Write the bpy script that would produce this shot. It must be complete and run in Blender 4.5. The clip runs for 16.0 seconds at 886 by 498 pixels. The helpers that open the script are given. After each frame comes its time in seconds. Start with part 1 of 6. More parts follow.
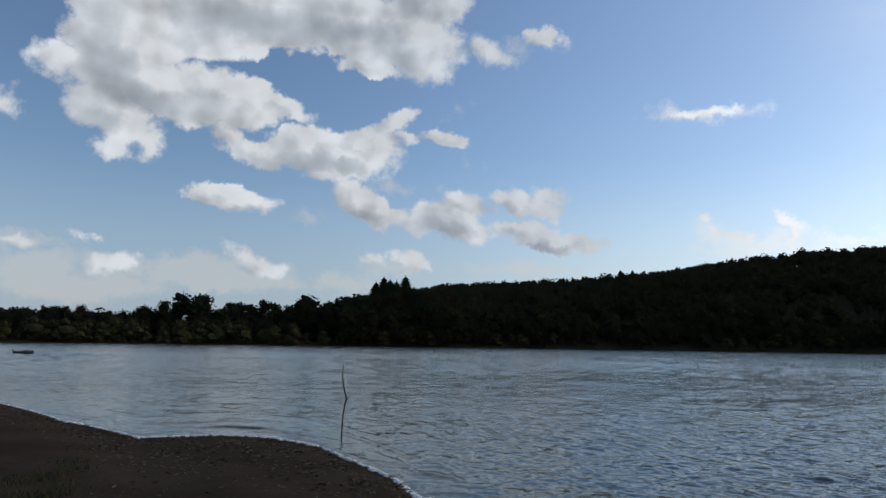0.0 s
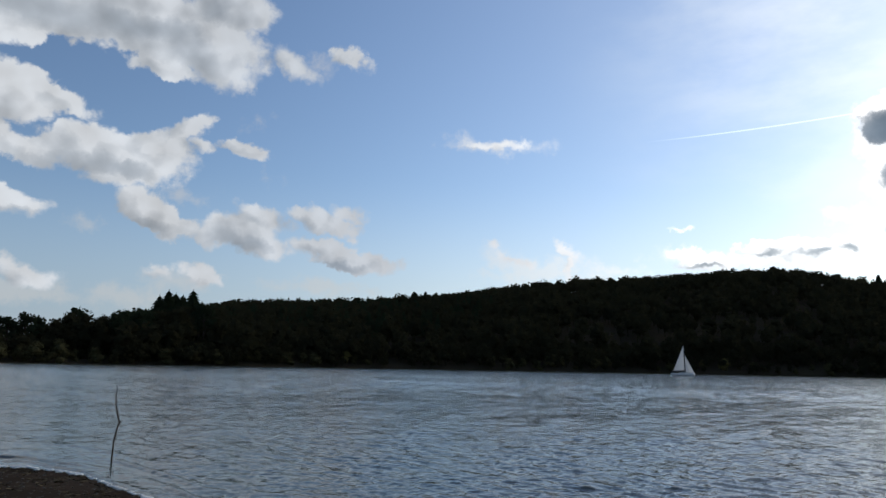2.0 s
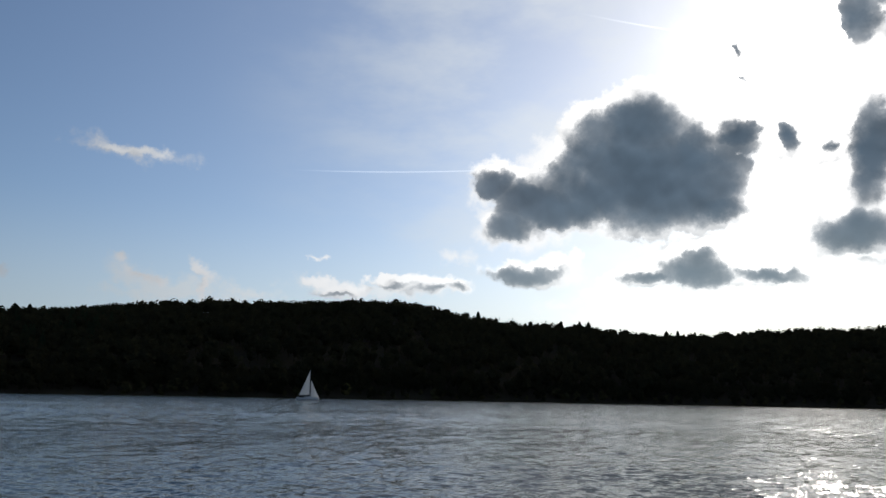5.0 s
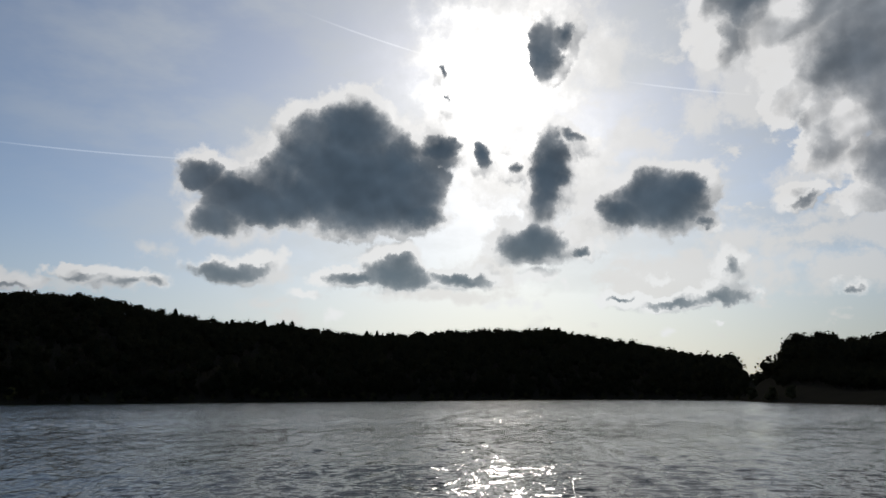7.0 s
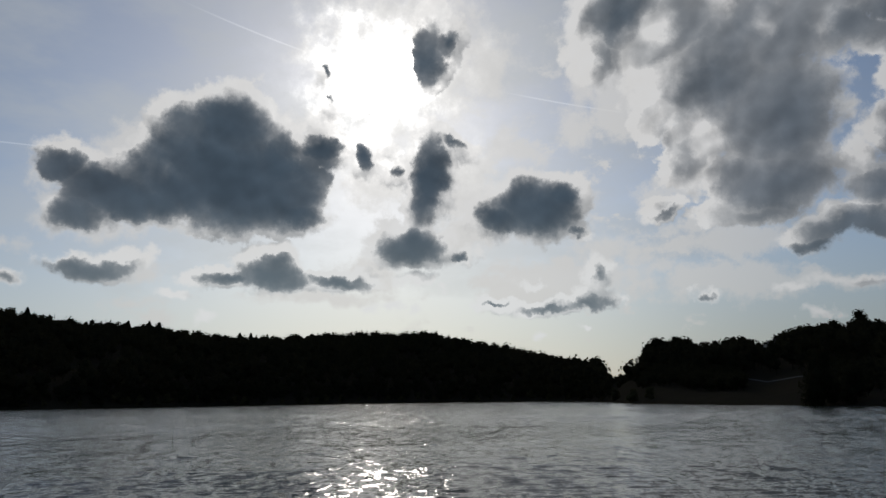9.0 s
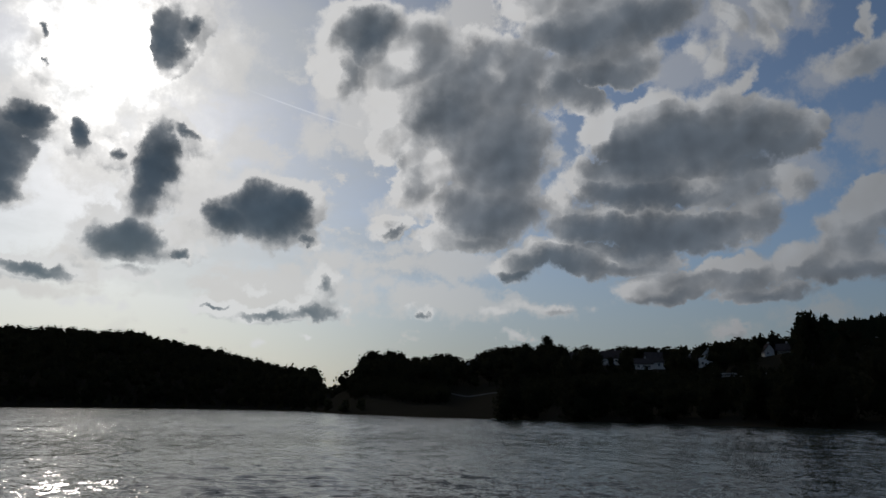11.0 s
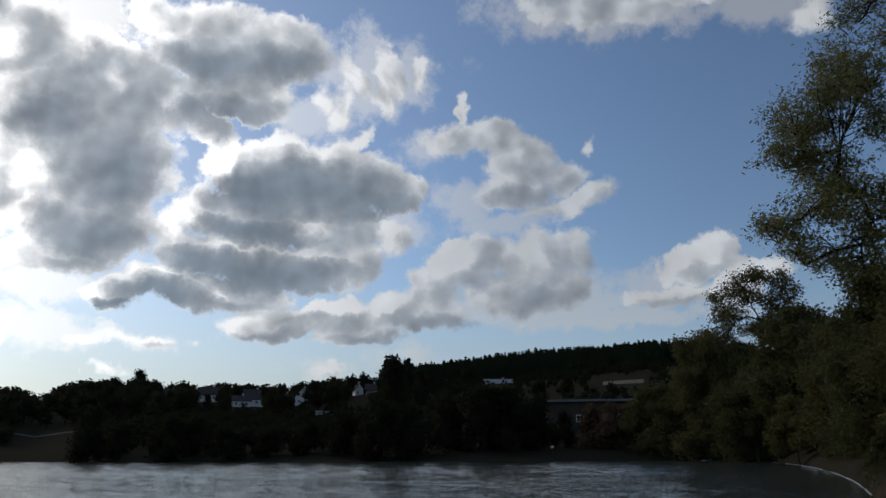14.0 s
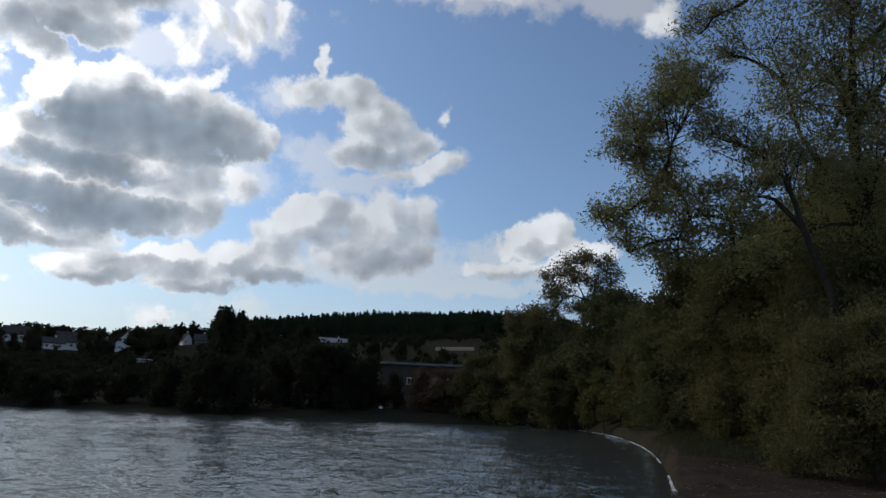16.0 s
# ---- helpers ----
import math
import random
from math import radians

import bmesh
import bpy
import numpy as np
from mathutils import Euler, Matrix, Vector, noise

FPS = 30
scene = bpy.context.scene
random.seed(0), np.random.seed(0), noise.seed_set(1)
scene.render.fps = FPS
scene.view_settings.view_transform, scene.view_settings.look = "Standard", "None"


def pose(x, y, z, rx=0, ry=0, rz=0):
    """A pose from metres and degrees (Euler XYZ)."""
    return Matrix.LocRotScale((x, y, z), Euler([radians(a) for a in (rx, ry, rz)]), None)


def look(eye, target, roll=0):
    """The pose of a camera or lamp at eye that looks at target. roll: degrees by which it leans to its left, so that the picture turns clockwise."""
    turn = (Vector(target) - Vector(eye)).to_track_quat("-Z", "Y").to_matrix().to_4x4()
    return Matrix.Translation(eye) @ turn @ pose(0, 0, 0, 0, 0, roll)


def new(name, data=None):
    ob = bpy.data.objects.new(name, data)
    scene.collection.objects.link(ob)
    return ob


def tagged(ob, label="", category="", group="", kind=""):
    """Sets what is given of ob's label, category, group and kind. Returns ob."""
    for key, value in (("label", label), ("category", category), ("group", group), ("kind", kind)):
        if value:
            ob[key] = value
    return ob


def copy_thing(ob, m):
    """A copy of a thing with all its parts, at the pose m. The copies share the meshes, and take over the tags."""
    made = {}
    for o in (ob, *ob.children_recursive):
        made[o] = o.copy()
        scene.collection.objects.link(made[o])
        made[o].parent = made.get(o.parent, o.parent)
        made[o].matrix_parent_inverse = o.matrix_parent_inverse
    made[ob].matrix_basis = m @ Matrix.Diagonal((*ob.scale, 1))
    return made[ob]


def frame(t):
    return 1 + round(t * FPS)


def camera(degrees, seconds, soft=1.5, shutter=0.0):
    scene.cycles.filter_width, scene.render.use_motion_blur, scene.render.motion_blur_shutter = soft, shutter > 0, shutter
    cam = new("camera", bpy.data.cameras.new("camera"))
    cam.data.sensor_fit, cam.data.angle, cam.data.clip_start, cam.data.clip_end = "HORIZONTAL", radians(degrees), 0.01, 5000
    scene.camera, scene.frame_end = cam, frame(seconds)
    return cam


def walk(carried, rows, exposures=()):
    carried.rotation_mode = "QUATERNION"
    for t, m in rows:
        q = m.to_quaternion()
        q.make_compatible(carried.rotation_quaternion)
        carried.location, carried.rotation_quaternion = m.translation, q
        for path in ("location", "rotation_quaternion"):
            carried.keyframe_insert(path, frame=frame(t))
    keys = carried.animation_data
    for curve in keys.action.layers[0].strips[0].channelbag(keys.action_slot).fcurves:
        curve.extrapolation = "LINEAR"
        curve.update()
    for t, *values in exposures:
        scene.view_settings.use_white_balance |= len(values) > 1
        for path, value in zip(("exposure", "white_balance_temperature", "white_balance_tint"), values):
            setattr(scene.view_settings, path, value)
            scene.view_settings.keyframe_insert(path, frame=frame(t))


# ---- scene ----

# ---- camera: a standing person turns on the spot, eye 1.7 m over the water ----
EYE = 1.7
cam = camera(62.38, 16.0)
TURN = [  # seconds, yaw, pitch, roll
    (0.0, -0.01, 7.37, -0.88),
    (0.5, -4.39, 7.35, -0.94),
    (1.0, -9.09, 7.90, -0.97),
    (1.5, -12.93, 8.59, -1.15),
    (2.0, -15.98, 9.10, -1.09),
    (2.5, -19.25, 9.46, -0.95),
    (3.0, -23.55, 10.05, -1.05),
    (5.5, -50.31, 11.60, -0.83),
    (6.0, -56.76, 11.62, -0.44),
    (6.5, -62.52, 11.61, -0.13),
    (7.0, -66.89, 11.54, 0.41),
    (7.5, -68.96, 11.41, 0.89),
    (8.0, -71.23, 11.45, 1.14),
    (8.5, -72.47, 11.65, 1.01),
    (9.0, -76.40, 11.68, 0.86),
    (9.5, -85.25, 11.79, 0.54),
    (10.0, -90.85, 12.01, 0.15),
    (12.5, -110.37, 13.10, -0.19),
    (13.0, -116.54, 13.64, 0.47),
    (13.5, -123.72, 14.58, 0.48),
    (14.0, -128.40, 15.16, 0.56),
    (14.5, -130.26, 15.50, 0.22),
    (15.0, -132.31, 15.70, 0.22),
    (15.5, -136.43, 15.05, -0.69),
    (16.0, -141.35, 12.32, -2.06),
]
walk(cam, [(t, pose(0, 0, EYE, 90 + p, r, y)) for t, y, p, r in TURN],
     exposures=[(0, 0.06), (1.0, 0.08), (3.0, -0.02), (5.5, -0.66), (6.5, -1.0), (7.0, -1.06), (8.5, -1.2), (10.0, -1.45), (12.5, -0.88), (13.5, -0.4), (14.5, -0.18), (15.5, -0.12), (16.0, 0.17)])

# ---- sky, clouds and sun ----
SUN_AZ, SUN_EL = 71.5, 24.0


def bearing(az, dist, z=0.0):
    """A place by its compass bearing from the eye (clockwise from +y) and its distance."""
    return Vector((dist * math.sin(radians(az)), dist * math.cos(radians(az)), z))


class Nodes:
    """Short hand for building node trees."""

    def __init__(self, tree):
        self.tree = tree

    def add(self, kind, **props):
        n = self.tree.nodes.new(kind)
        if "operation" in props:
            n.operation = props["operation"]
        if "use_clamp" in props:
            n.use_clamp = props["use_clamp"]
        if "data_type" in props:
            n.data_type = props["data_type"]
        if "interpolation_type" in props:
            n.interpolation_type = props["interpolation_type"]
        return n

    def feed(self, socket, value):
        if isinstance(value, bpy.types.NodeSocket):
            self.tree.links.new(value, socket)
        else:
            socket.default_value = value

    def math(self, op, a, b=0.0, c=0.0, clamp=False):
        n = self.add("ShaderNodeMath", operation=op, use_clamp=clamp)
        for s, v in zip(n.inputs, (a, b, c)):
            self.feed(s, v)
        return n.outputs[0]

    def vec(self, op, a, b=(0, 0, 0), c=(0, 0, 0), out=0):
        n = self.add("ShaderNodeVectorMath", operation=op)
        for s, v in zip(n.inputs, (a, b, c)):
            self.feed(s, v)
        return n.outputs[out]

    def step(self, v, lo, hi, a=0.0, b=1.0):
        n = self.add("ShaderNodeMapRange", interpolation_type="SMOOTHSTEP")
        for s, x in zip(n.inputs, (v, lo, hi, a, b)):
            self.feed(s, x)
        return n.outputs[0]

    def noise(self, v, scale, detail=3.0, rough=0.5, color=False):
        n = self.add("ShaderNodeTexNoise")
        self.feed(n.inputs["Vector"], v)
        n.inputs["Scale"].default_value = scale
        n.inputs["Detail"].default_value = detail
        n.inputs["Roughness"].default_value = rough
        return n.outputs["Color" if color else "Fac"]

    def mix(self, f, a, b):
        n = self.add("ShaderNodeMix", data_type="RGBA")
        self.feed(n.inputs[0], f)
        self.feed(n.inputs[6], a)
        self.feed(n.inputs[7], b)
        return n.outputs[2]


world = bpy.data.worlds.new("sky")
scene.world = world
world.use_nodes = True
world.cycles.sampling_method, world.cycles.sample_map_resolution = "MANUAL", 512
world.node_tree.nodes.clear()
W = Nodes(world.node_tree)
sky = W.add("ShaderNodeTexSky")
sky.sky_type, sky.sun_disc = "NISHITA", False
sky.sun_elevation, sky.sun_rotation = radians(SUN_EL), radians(SUN_AZ)
sky.air_density, sky.dust_density, sky.ozone_density, sky.altitude = 1.0, 0.9, 1.6, 300

way = W.add("ShaderNodeTexCoord").outputs["Generated"]
sep = W.add("ShaderNodeSeparateXYZ")
W.feed(sep.inputs[0], way)
AZ = W.math("MULTIPLY", W.math("ARCTAN2", sep.outputs[0], sep.outputs[1]), 57.29578)
EL = W.math("MULTIPLY", W.math("ARCSINE", sep.outputs[2]), 57.29578)
flat = W.add("ShaderNodeCombineXYZ")
W.feed(flat.inputs[0], W.math("ADD", AZ, W.math("MULTIPLY", W.math("LESS_THAN", AZ, -120.0), 360.0)))
W.feed(flat.inputs[1], EL)
chart = flat.outputs[0]
coarse = W.vec("SUBTRACT", W.noise(way, 9.0, 2.0, 0.5, True), (0.5, 0.5, 0.5))
fine = W.vec("SUBTRACT", W.noise(way, 34.0, 4.0, 0.6, True), (0.5, 0.5, 0.5))
bent = W.vec("MULTIPLY_ADD", coarse, (2.6, 1.8, 0.0), chart)
bent = W.vec("MULTIPLY_ADD", fine, (2.4, 1.9, 0.0), bent)
bent = W.vec("MULTIPLY", bent, (1.0, 1.0, 0.0))
lobes = {"puff": [], "veil": [], "core": [], "glow": []}


def bank(name, *parts, into="puff", weight=1.0):
    """One cloud by its rounded parts: bearing, height over the horizon, half length, half breadth and tilt, all in
    degrees.
    Puffs are thick cloud, veils thin torn cloud, cores dark patches that paint in a cloud's shade,
    glows bright patches that paint in its sunlit puffs."""
    lobes[into] += [(*p, weight) for p in parts]


def gathered(into, spot):
    """How deep inside the nearest rounded part a spot of the sky lies (in degrees; for cores, in their weight), in a few node groups."""
    deep = into in ("core", "glow")
    whole = 0.0 if deep else -4.0
    for start in range(0, len(lobes[into]), 48):
        tree = bpy.data.node_groups.new("cloud_lobes", "ShaderNodeTree")
        tree.interface.new_socket("chart", in_out="INPUT", socket_type="NodeSocketVector")
        tree.interface.new_socket("cloud", in_out="OUTPUT", socket_type="NodeSocketFloat")
        g = Nodes(tree)
        chart_in, end = g.add("NodeGroupInput").outputs[0], g.add("NodeGroupOutput").inputs[0]
        total = whole if start == 0 else -4.0
        for az, el, w, h, tilt, weight in lobes[into][start:start + 48]:
            if abs(tilt) < 4 or deep and w < h * 1.4:
                local = g.vec("MULTIPLY_ADD", chart_in, (1 / w, 1 / h, 0), (-az / w, -el / h, 0))
            else:
                c, s = math.cos(radians(tilt)), math.sin(radians(tilt))
                off = g.vec("SUBTRACT", chart_in, (az, el, 0))
                x = g.vec("DOT_PRODUCT", off, (c / w, s / w, 0), out=1)
                y = g.vec("DOT_PRODUCT", off, (-s / h, c / h, 0), out=1)
                both = g.add("ShaderNodeCombineXYZ")
                g.feed(both.inputs[0], x)
                g.feed(both.inputs[1], y)
                local = both.outputs[0]
            out = g.vec("LENGTH", local, out=1)
            size = min(math.sqrt(w * h), 2.6)
            inside = g.math("MULTIPLY_ADD", out, -1.15 * weight, (1.35 if weight < 1.0 or into == "glow" else 1.62) * weight) if deep else g.math("MULTIPLY_ADD", out, -size, size * 1.22)
            total = g.math("MAXIMUM", inside, total)
        g.feed(end, total)
        group = W.add("ShaderNodeGroup")
        group.node_tree = tree
        W.feed(group.inputs[0], spot)
        whole = group.outputs[0] if start == 0 else W.math("MAXIMUM", group.outputs[0], whole)
    return whole


def trail(az0, el0, az1, el1, half=0.07):
    """An aeroplane's trail as a thin straight stroke."""
    span, rise = az1 - az0, el1 - el0
    long = math.hypot(span, rise)
    off = W.vec("SUBTRACT", chart, (az0, el0, 0))
    along = W.vec("DOT_PRODUCT", off, (span / long, rise / long, 0), out=1)
    across = W.math("ABSOLUTE", W.vec("DOT_PRODUCT", off, (-rise / long, span / long, 0), out=1))
    ends = W.math("MULTIPLY", W.step(along, -0.5, long * 0.5), W.step(along, long + 0.3, long - 0.3))
    return W.math("MULTIPLY", W.step(across, half, 0.0), ends)


bank('west heap', (-24.6, 23.0, 3.9, 2.2, 10), (-25.0, 20.9, 4.0, 2.3, 10), (-29.3, 19.1, 2.0, 0.9, 0), (-22.7, 18.3, 6.4, 1.9, -7), (-17.3, 18.1, 4.1, 1.7, -9), (-13.0, 17.7, 2.1, 0.7, -15), (-25.2, 16.0, 3.1, 1.7, -24), (-24.9, 14.2, 1.2, 1.3, 7), (-22.3, 14.0, 1.1, 1.1, 6), (-19.9, 16.1, 1.1, 0.8, 6), (-31.9, 15.7, 0.8, 0.9, 10), into='puff')
bank('high bank', (-14.2, 24.3, 8.3, 2.2, 2), (-17.6, 22.3, 4.2, 1.2, 7), (-8.0, 24.1, 5.6, 2.2, -10), (-3.1, 23.3, 4.1, 2.4, -16), (-6.0, 21.2, 2.5, 0.8, -6), (-1.5, 25.6, 3.0, 1.6, 1), (2.9, 22.5, 1.8, 0.8, -23), (8.0, 23.4, 1.2, 0.6, -20), into='puff')
bank('middle heap', (-16.8, 15.4, 1.3, 0.8, -30), (-15.0, 14.4, 2.3, 1.0, -15), (-11.6, 14.9, 2.8, 1.4, 4), (-8.3, 14.0, 3.5, 1.5, 3), (-6.3, 14.8, 2.5, 1.5, 2), (-4.5, 16.6, 2.0, 0.7, 40), (-3.4, 15.7, 1.2, 0.5, 2), (-8.9, 12.8, 2.3, 0.7, 3), (0.3, 16.0, 2.0, 0.6, -7), into='puff')
bank('lower chain', (-6.6, 11.4, 1.3, 1.0, -28), (-5.9, 10.4, 2.4, 1.1, -28), (-4.3, 9.7, 1.7, 0.7, 2), (0.1, 9.7, 3.0, 1.3, 1), (2.0, 8.7, 2.2, 0.9, 1), (1.9, 11.0, 2.0, 0.8, -14), (6.8, 10.9, 2.2, 0.7, -10), (8.2, 11.8, 1.0, 0.7, -20), (6.4, 9.0, 2.0, 0.6, 0), (9.0, 8.1, 3.0, 0.7, -5), into='puff')
bank('west low puffs', (-17.1, 10.6, 2.5, 0.8, -11), (-15.2, 10.1, 1.9, 0.6, 4), (-26.3, 7.4, 0.9, 0.3, -6), (-25.2, 5.5, 1.3, 0.6, 4), (-24.2, 5.8, 0.5, 0.5, 4), (-15.5, 6.3, 1.3, 0.7, -18), (-14.2, 5.5, 1.9, 0.7, 2), (-5.6, 6.4, 0.9, 0.5, 1), (-2.7, 6.3, 1.2, 0.6, -24), (-30.2, 6.6, 1.2, 0.3, 5), into='puff')
bank('ridge towers', (19.9, 9.3, 0.7, 0.4, -2), (25.1, 9.1, 1.1, 0.6, -30), (21.5, 8.4, 1.2, 0.4, -23), (19.5, 17.3, 2.1, 0.4, 0), (22.1, 17.5, 0.4, 0.3, -6), into='puff')
bank('west rows', (5.5, 22.9, 1.0, 0.6, -1), (1.4, 18.4, 0.6, 0.4, 29), (1.9, 14.2, 0.4, 0.3, 0), (-10.7, 9.6, 1.0, 0.5, 3), (-30.2, 6.6, 2.8, 0.6, 5), (-29.4, 4.9, 3.7, 1.2, 4), (-19.5, 5.2, 4.5, 1.0, 3), (-27.2, 3.8, 5.3, 1.0, 3), (-16.6, 4.3, 5.7, 0.8, 2), (-7.7, 4.8, 2.1, 0.8, 2), (-4.3, 5.8, 2.3, 0.7, 1), (6.4, 5.8, 3.2, 0.5, 0), (-4.0, 12.0, 1.4, 0.4, 2), into='veil')
bank('ridge veils', (21.8, 7.8, 2.3, 1.0, -23), (25.6, 7.7, 2.0, 1.0, -3), (28.8, 7.6, 2.4, 0.5, -3), (19.7, 17.2, 3.0, 0.5, -5), (23.7, 7.1, 4.5, 0.6, -2), into='veil')
bank('high bank', (-14.6, 23.5, 7.1, 1.4, 2), (-8.4, 23.8, 4.1, 1.0, 4), into='core', weight=0.85)
bank('west heap', (-23.4, 17.2, 5.4, 1.2, -5), (-25.8, 19.2, 2.3, 1.5, 9), (-26.3, 15.0, 1.9, 1.1, 8), into='core', weight=0.6)
bank('middle heap', (-12.4, 13.5, 3.9, 0.8, 4), (-8.5, 13.3, 2.7, 0.6, 3), into='core', weight=0.8)
bank('chain', (-16.1, 9.6, 2.5, 0.4, 4), (0.6, 8.7, 2.7, 0.5, 1), (7.3, 7.6, 2.6, 0.4, 0), (-5.9, 9.6, 2.2, 0.6, 2), (-28.7, 4.2, 4.1, 0.8, 3), (-18.6, 4.7, 4.8, 0.7, 2), into='core', weight=0.5)
bank('great heap', (48.2, 16.6, 2.0, 1.3, -17), (49.8, 13.9, 2.2, 1.3, 2), (52.8, 15.2, 3.6, 1.7, -8), (56.4, 16.4, 3.4, 2.3, 0), (56.4, 19.9, 2.4, 2.0, 29), (59.7, 19.4, 3.7, 3.5, -1), (60.6, 16.1, 5.5, 2.7, -1), (64.2, 16.0, 2.8, 2.7, -2), (63.8, 19.4, 1.6, 1.9, -2), (67.1, 19.3, 1.6, 1.4, 21), (65.3, 14.2, 1.8, 0.9, -2), into='puff')
bank('low row', (49.8, 9.8, 2.7, 0.9, 2), (52.4, 10.3, 1.6, 0.8, 1), (59.6, 9.2, 2.1, 0.6, 5), (63.2, 9.8, 2.1, 1.5, -1), (64.5, 8.8, 2.4, 0.6, -1), (68.0, 9.1, 2.4, 0.6, -1), (69.9, 9.3, 1.3, 0.5, -2), into='puff')
bank('sun scraps', (70.2, 19.0, 0.9, 1.4, -4), (69.7, 19.8, 0.5, 0.7, -4), (72.7, 17.6, 1.0, 0.6, -4), (72.5, 19.5, 0.3, 0.4, -5), (66.7, 25.3, 0.6, 0.7, -4), (67.5, 23.4, 0.5, 0.5, -4), (67.1, 21.8, 0.5, 0.3, -3), into='puff')
bank('veil core', (75.4, 26.9, 1.6, 2.7, -7), (77.3, 27.4, 0.9, 0.9, -8), into='puff')
bank('pillar', (75.8, 17.7, 1.3, 2.8, 3), (74.8, 15.0, 1.2, 1.8, -4), (77.4, 19.7, 1.7, 0.6, -21), (74.1, 12.1, 2.8, 1.4, -3), (75.8, 12.0, 1.8, 1.2, -4), (78.2, 10.8, 1.0, 0.6, 28), (72.4, 12.9, 1.5, 0.9, -3), into='puff')
bank('block', (84.1, 14.7, 3.2, 2.2, -7), (82.5, 15.9, 1.7, 1.4, -7), (81.0, 14.0, 2.0, 1.5, -6), (86.3, 15.4, 1.3, 1.3, -8), (84.9, 12.6, 1.3, 0.8, -6), (87.2, 12.4, 1.2, 0.5, -7), into='puff')
bank('ridge row', (36.4, 8.1, 1.7, 0.5, 3), (39.8, 8.9, 1.4, 0.5, -12), (42.9, 8.7, 1.5, 0.7, 3), (45.3, 8.5, 1.1, 0.5, 2), (34.3, 10.6, 0.6, 0.2, 5), (25.5, 7.8, 0.4, 1.2, 5), (34.6, 8.7, 1.4, 0.3, -7), into='puff')
bank('small scraps', (74.9, 9.3, 0.6, 0.3, -3), (72.9, 9.3, 0.4, 0.2, -2), (70.7, 7.0, 0.3, 0.2, -1), (72.2, 7.1, 0.5, 0.2, -1), (73.8, 6.9, 0.3, 0.2, -2), (76.7, 8.3, 0.3, 0.2, -3), (56.3, 8.1, 1.2, 0.3, 0), (58.5, 6.4, 0.6, 0.4, 0), (83.5, 8.8, 0.6, 0.2, -4), into='puff')
bank('heap rim', (52.7, 19.0, 2.1, 1.1, 30), (56.9, 21.9, 3.2, 1.1, 23), (47.1, 15.6, 1.1, 1.7, 3), (50.2, 12.9, 3.1, 0.9, 2), (60.1, 13.0, 5.9, 0.6, 0), (80.3, 15.8, 1.2, 1.3, -6), (87.2, 14.5, 1.4, 1.9, -8), (79.0, 13.0, 2.0, 1.6, -5), into='veil')
bank('sun veil', (73.6, 26.3, 7.5, 4.8, -6), (79.9, 24.9, 2.0, 2.1, -9), (70.9, 17.4, 2.6, 2.5, -4), (78.0, 16.8, 2.0, 2.5, -6), (81.5, 19.9, 2.3, 1.0, 28), (83.3, 19.0, 2.3, 0.9, -8), (87.2, 21.1, 1.4, 2.2, -11), (88.3, 24.6, 1.4, 2.5, -13), into='veil')
bank('ridge haze', (34.6, 8.5, 2.7, 0.6, -7), (26.6, 7.1, 2.3, 0.5, 5), (53.0, 7.3, 2.0, 0.5, 1), (54.3, 6.3, 2.0, 0.5, 1), (44.9, 11.0, 1.1, 0.3, 3), (53.8, 9.4, 1.8, 0.5, 1), (66.2, 7.7, 5.2, 0.5, -1), (70.6, 9.7, 2.5, 1.3, -2), (40.0, 8.3, 3.7, 0.6, 3), into='veil')
bank('heap core', (60.1, 16.7, 6.8, 3.1, -1), (63.3, 17.8, 2.7, 2.2, -2), (52.4, 15.0, 4.1, 1.3, -8), (48.2, 16.4, 1.6, 1.0, 3), into='core', weight=1.5)
bank('heap core', (59.2, 20.4, 3.5, 2.6, 0), (49.5, 13.6, 1.5, 0.9, 2), (66.8, 19.5, 1.3, 1.0, -3), (64.9, 14.3, 2.0, 0.9, -2), into='core', weight=1.2)
bank('row cores', (49.8, 9.7, 2.3, 0.6, 2), (63.2, 9.4, 2.5, 1.1, -1), (60.1, 9.2, 1.7, 0.4, 0), (68.4, 9.0, 2.1, 0.4, -1), into='core', weight=1.0)
bank('sunny cores', (70.2, 18.8, 0.7, 1.0, -4), (75.4, 17.1, 1.0, 2.6, 0), (74.5, 12.0, 2.4, 1.0, -3), (78.1, 10.7, 0.6, 0.4, 28), into='core', weight=1.1)
bank('sunny scraps', (72.7, 17.6, 0.7, 0.4, -4), (75.1, 26.1, 1.2, 2.2, -7), (77.3, 27.3, 0.7, 0.7, -8), (77.4, 19.8, 1.0, 0.4, -6), (66.7, 25.2, 0.3, 0.5, -4), (67.5, 23.4, 0.3, 0.3, -4), (80.8, 19.6, 1.4, 0.4, 29), into='core', weight=0.7)
bank('block core', (84.1, 14.7, 2.8, 1.7, -7), (81.4, 13.8, 1.7, 1.0, -6), (85.9, 15.1, 1.2, 1.0, -8), into='core', weight=1.3)
bank('block skirts', (80.2, 14.6, 1.1, 1.1, -6), (87.2, 12.4, 0.9, 0.3, -7), into='core', weight=0.7)
bank('ridge row', (43.4, 8.3, 1.7, 0.3, 2), (45.3, 8.4, 0.9, 0.3, 2), (40.0, 8.5, 1.5, 0.3, 3), (36.0, 7.9, 1.8, 0.2, 3), into='core', weight=0.6)
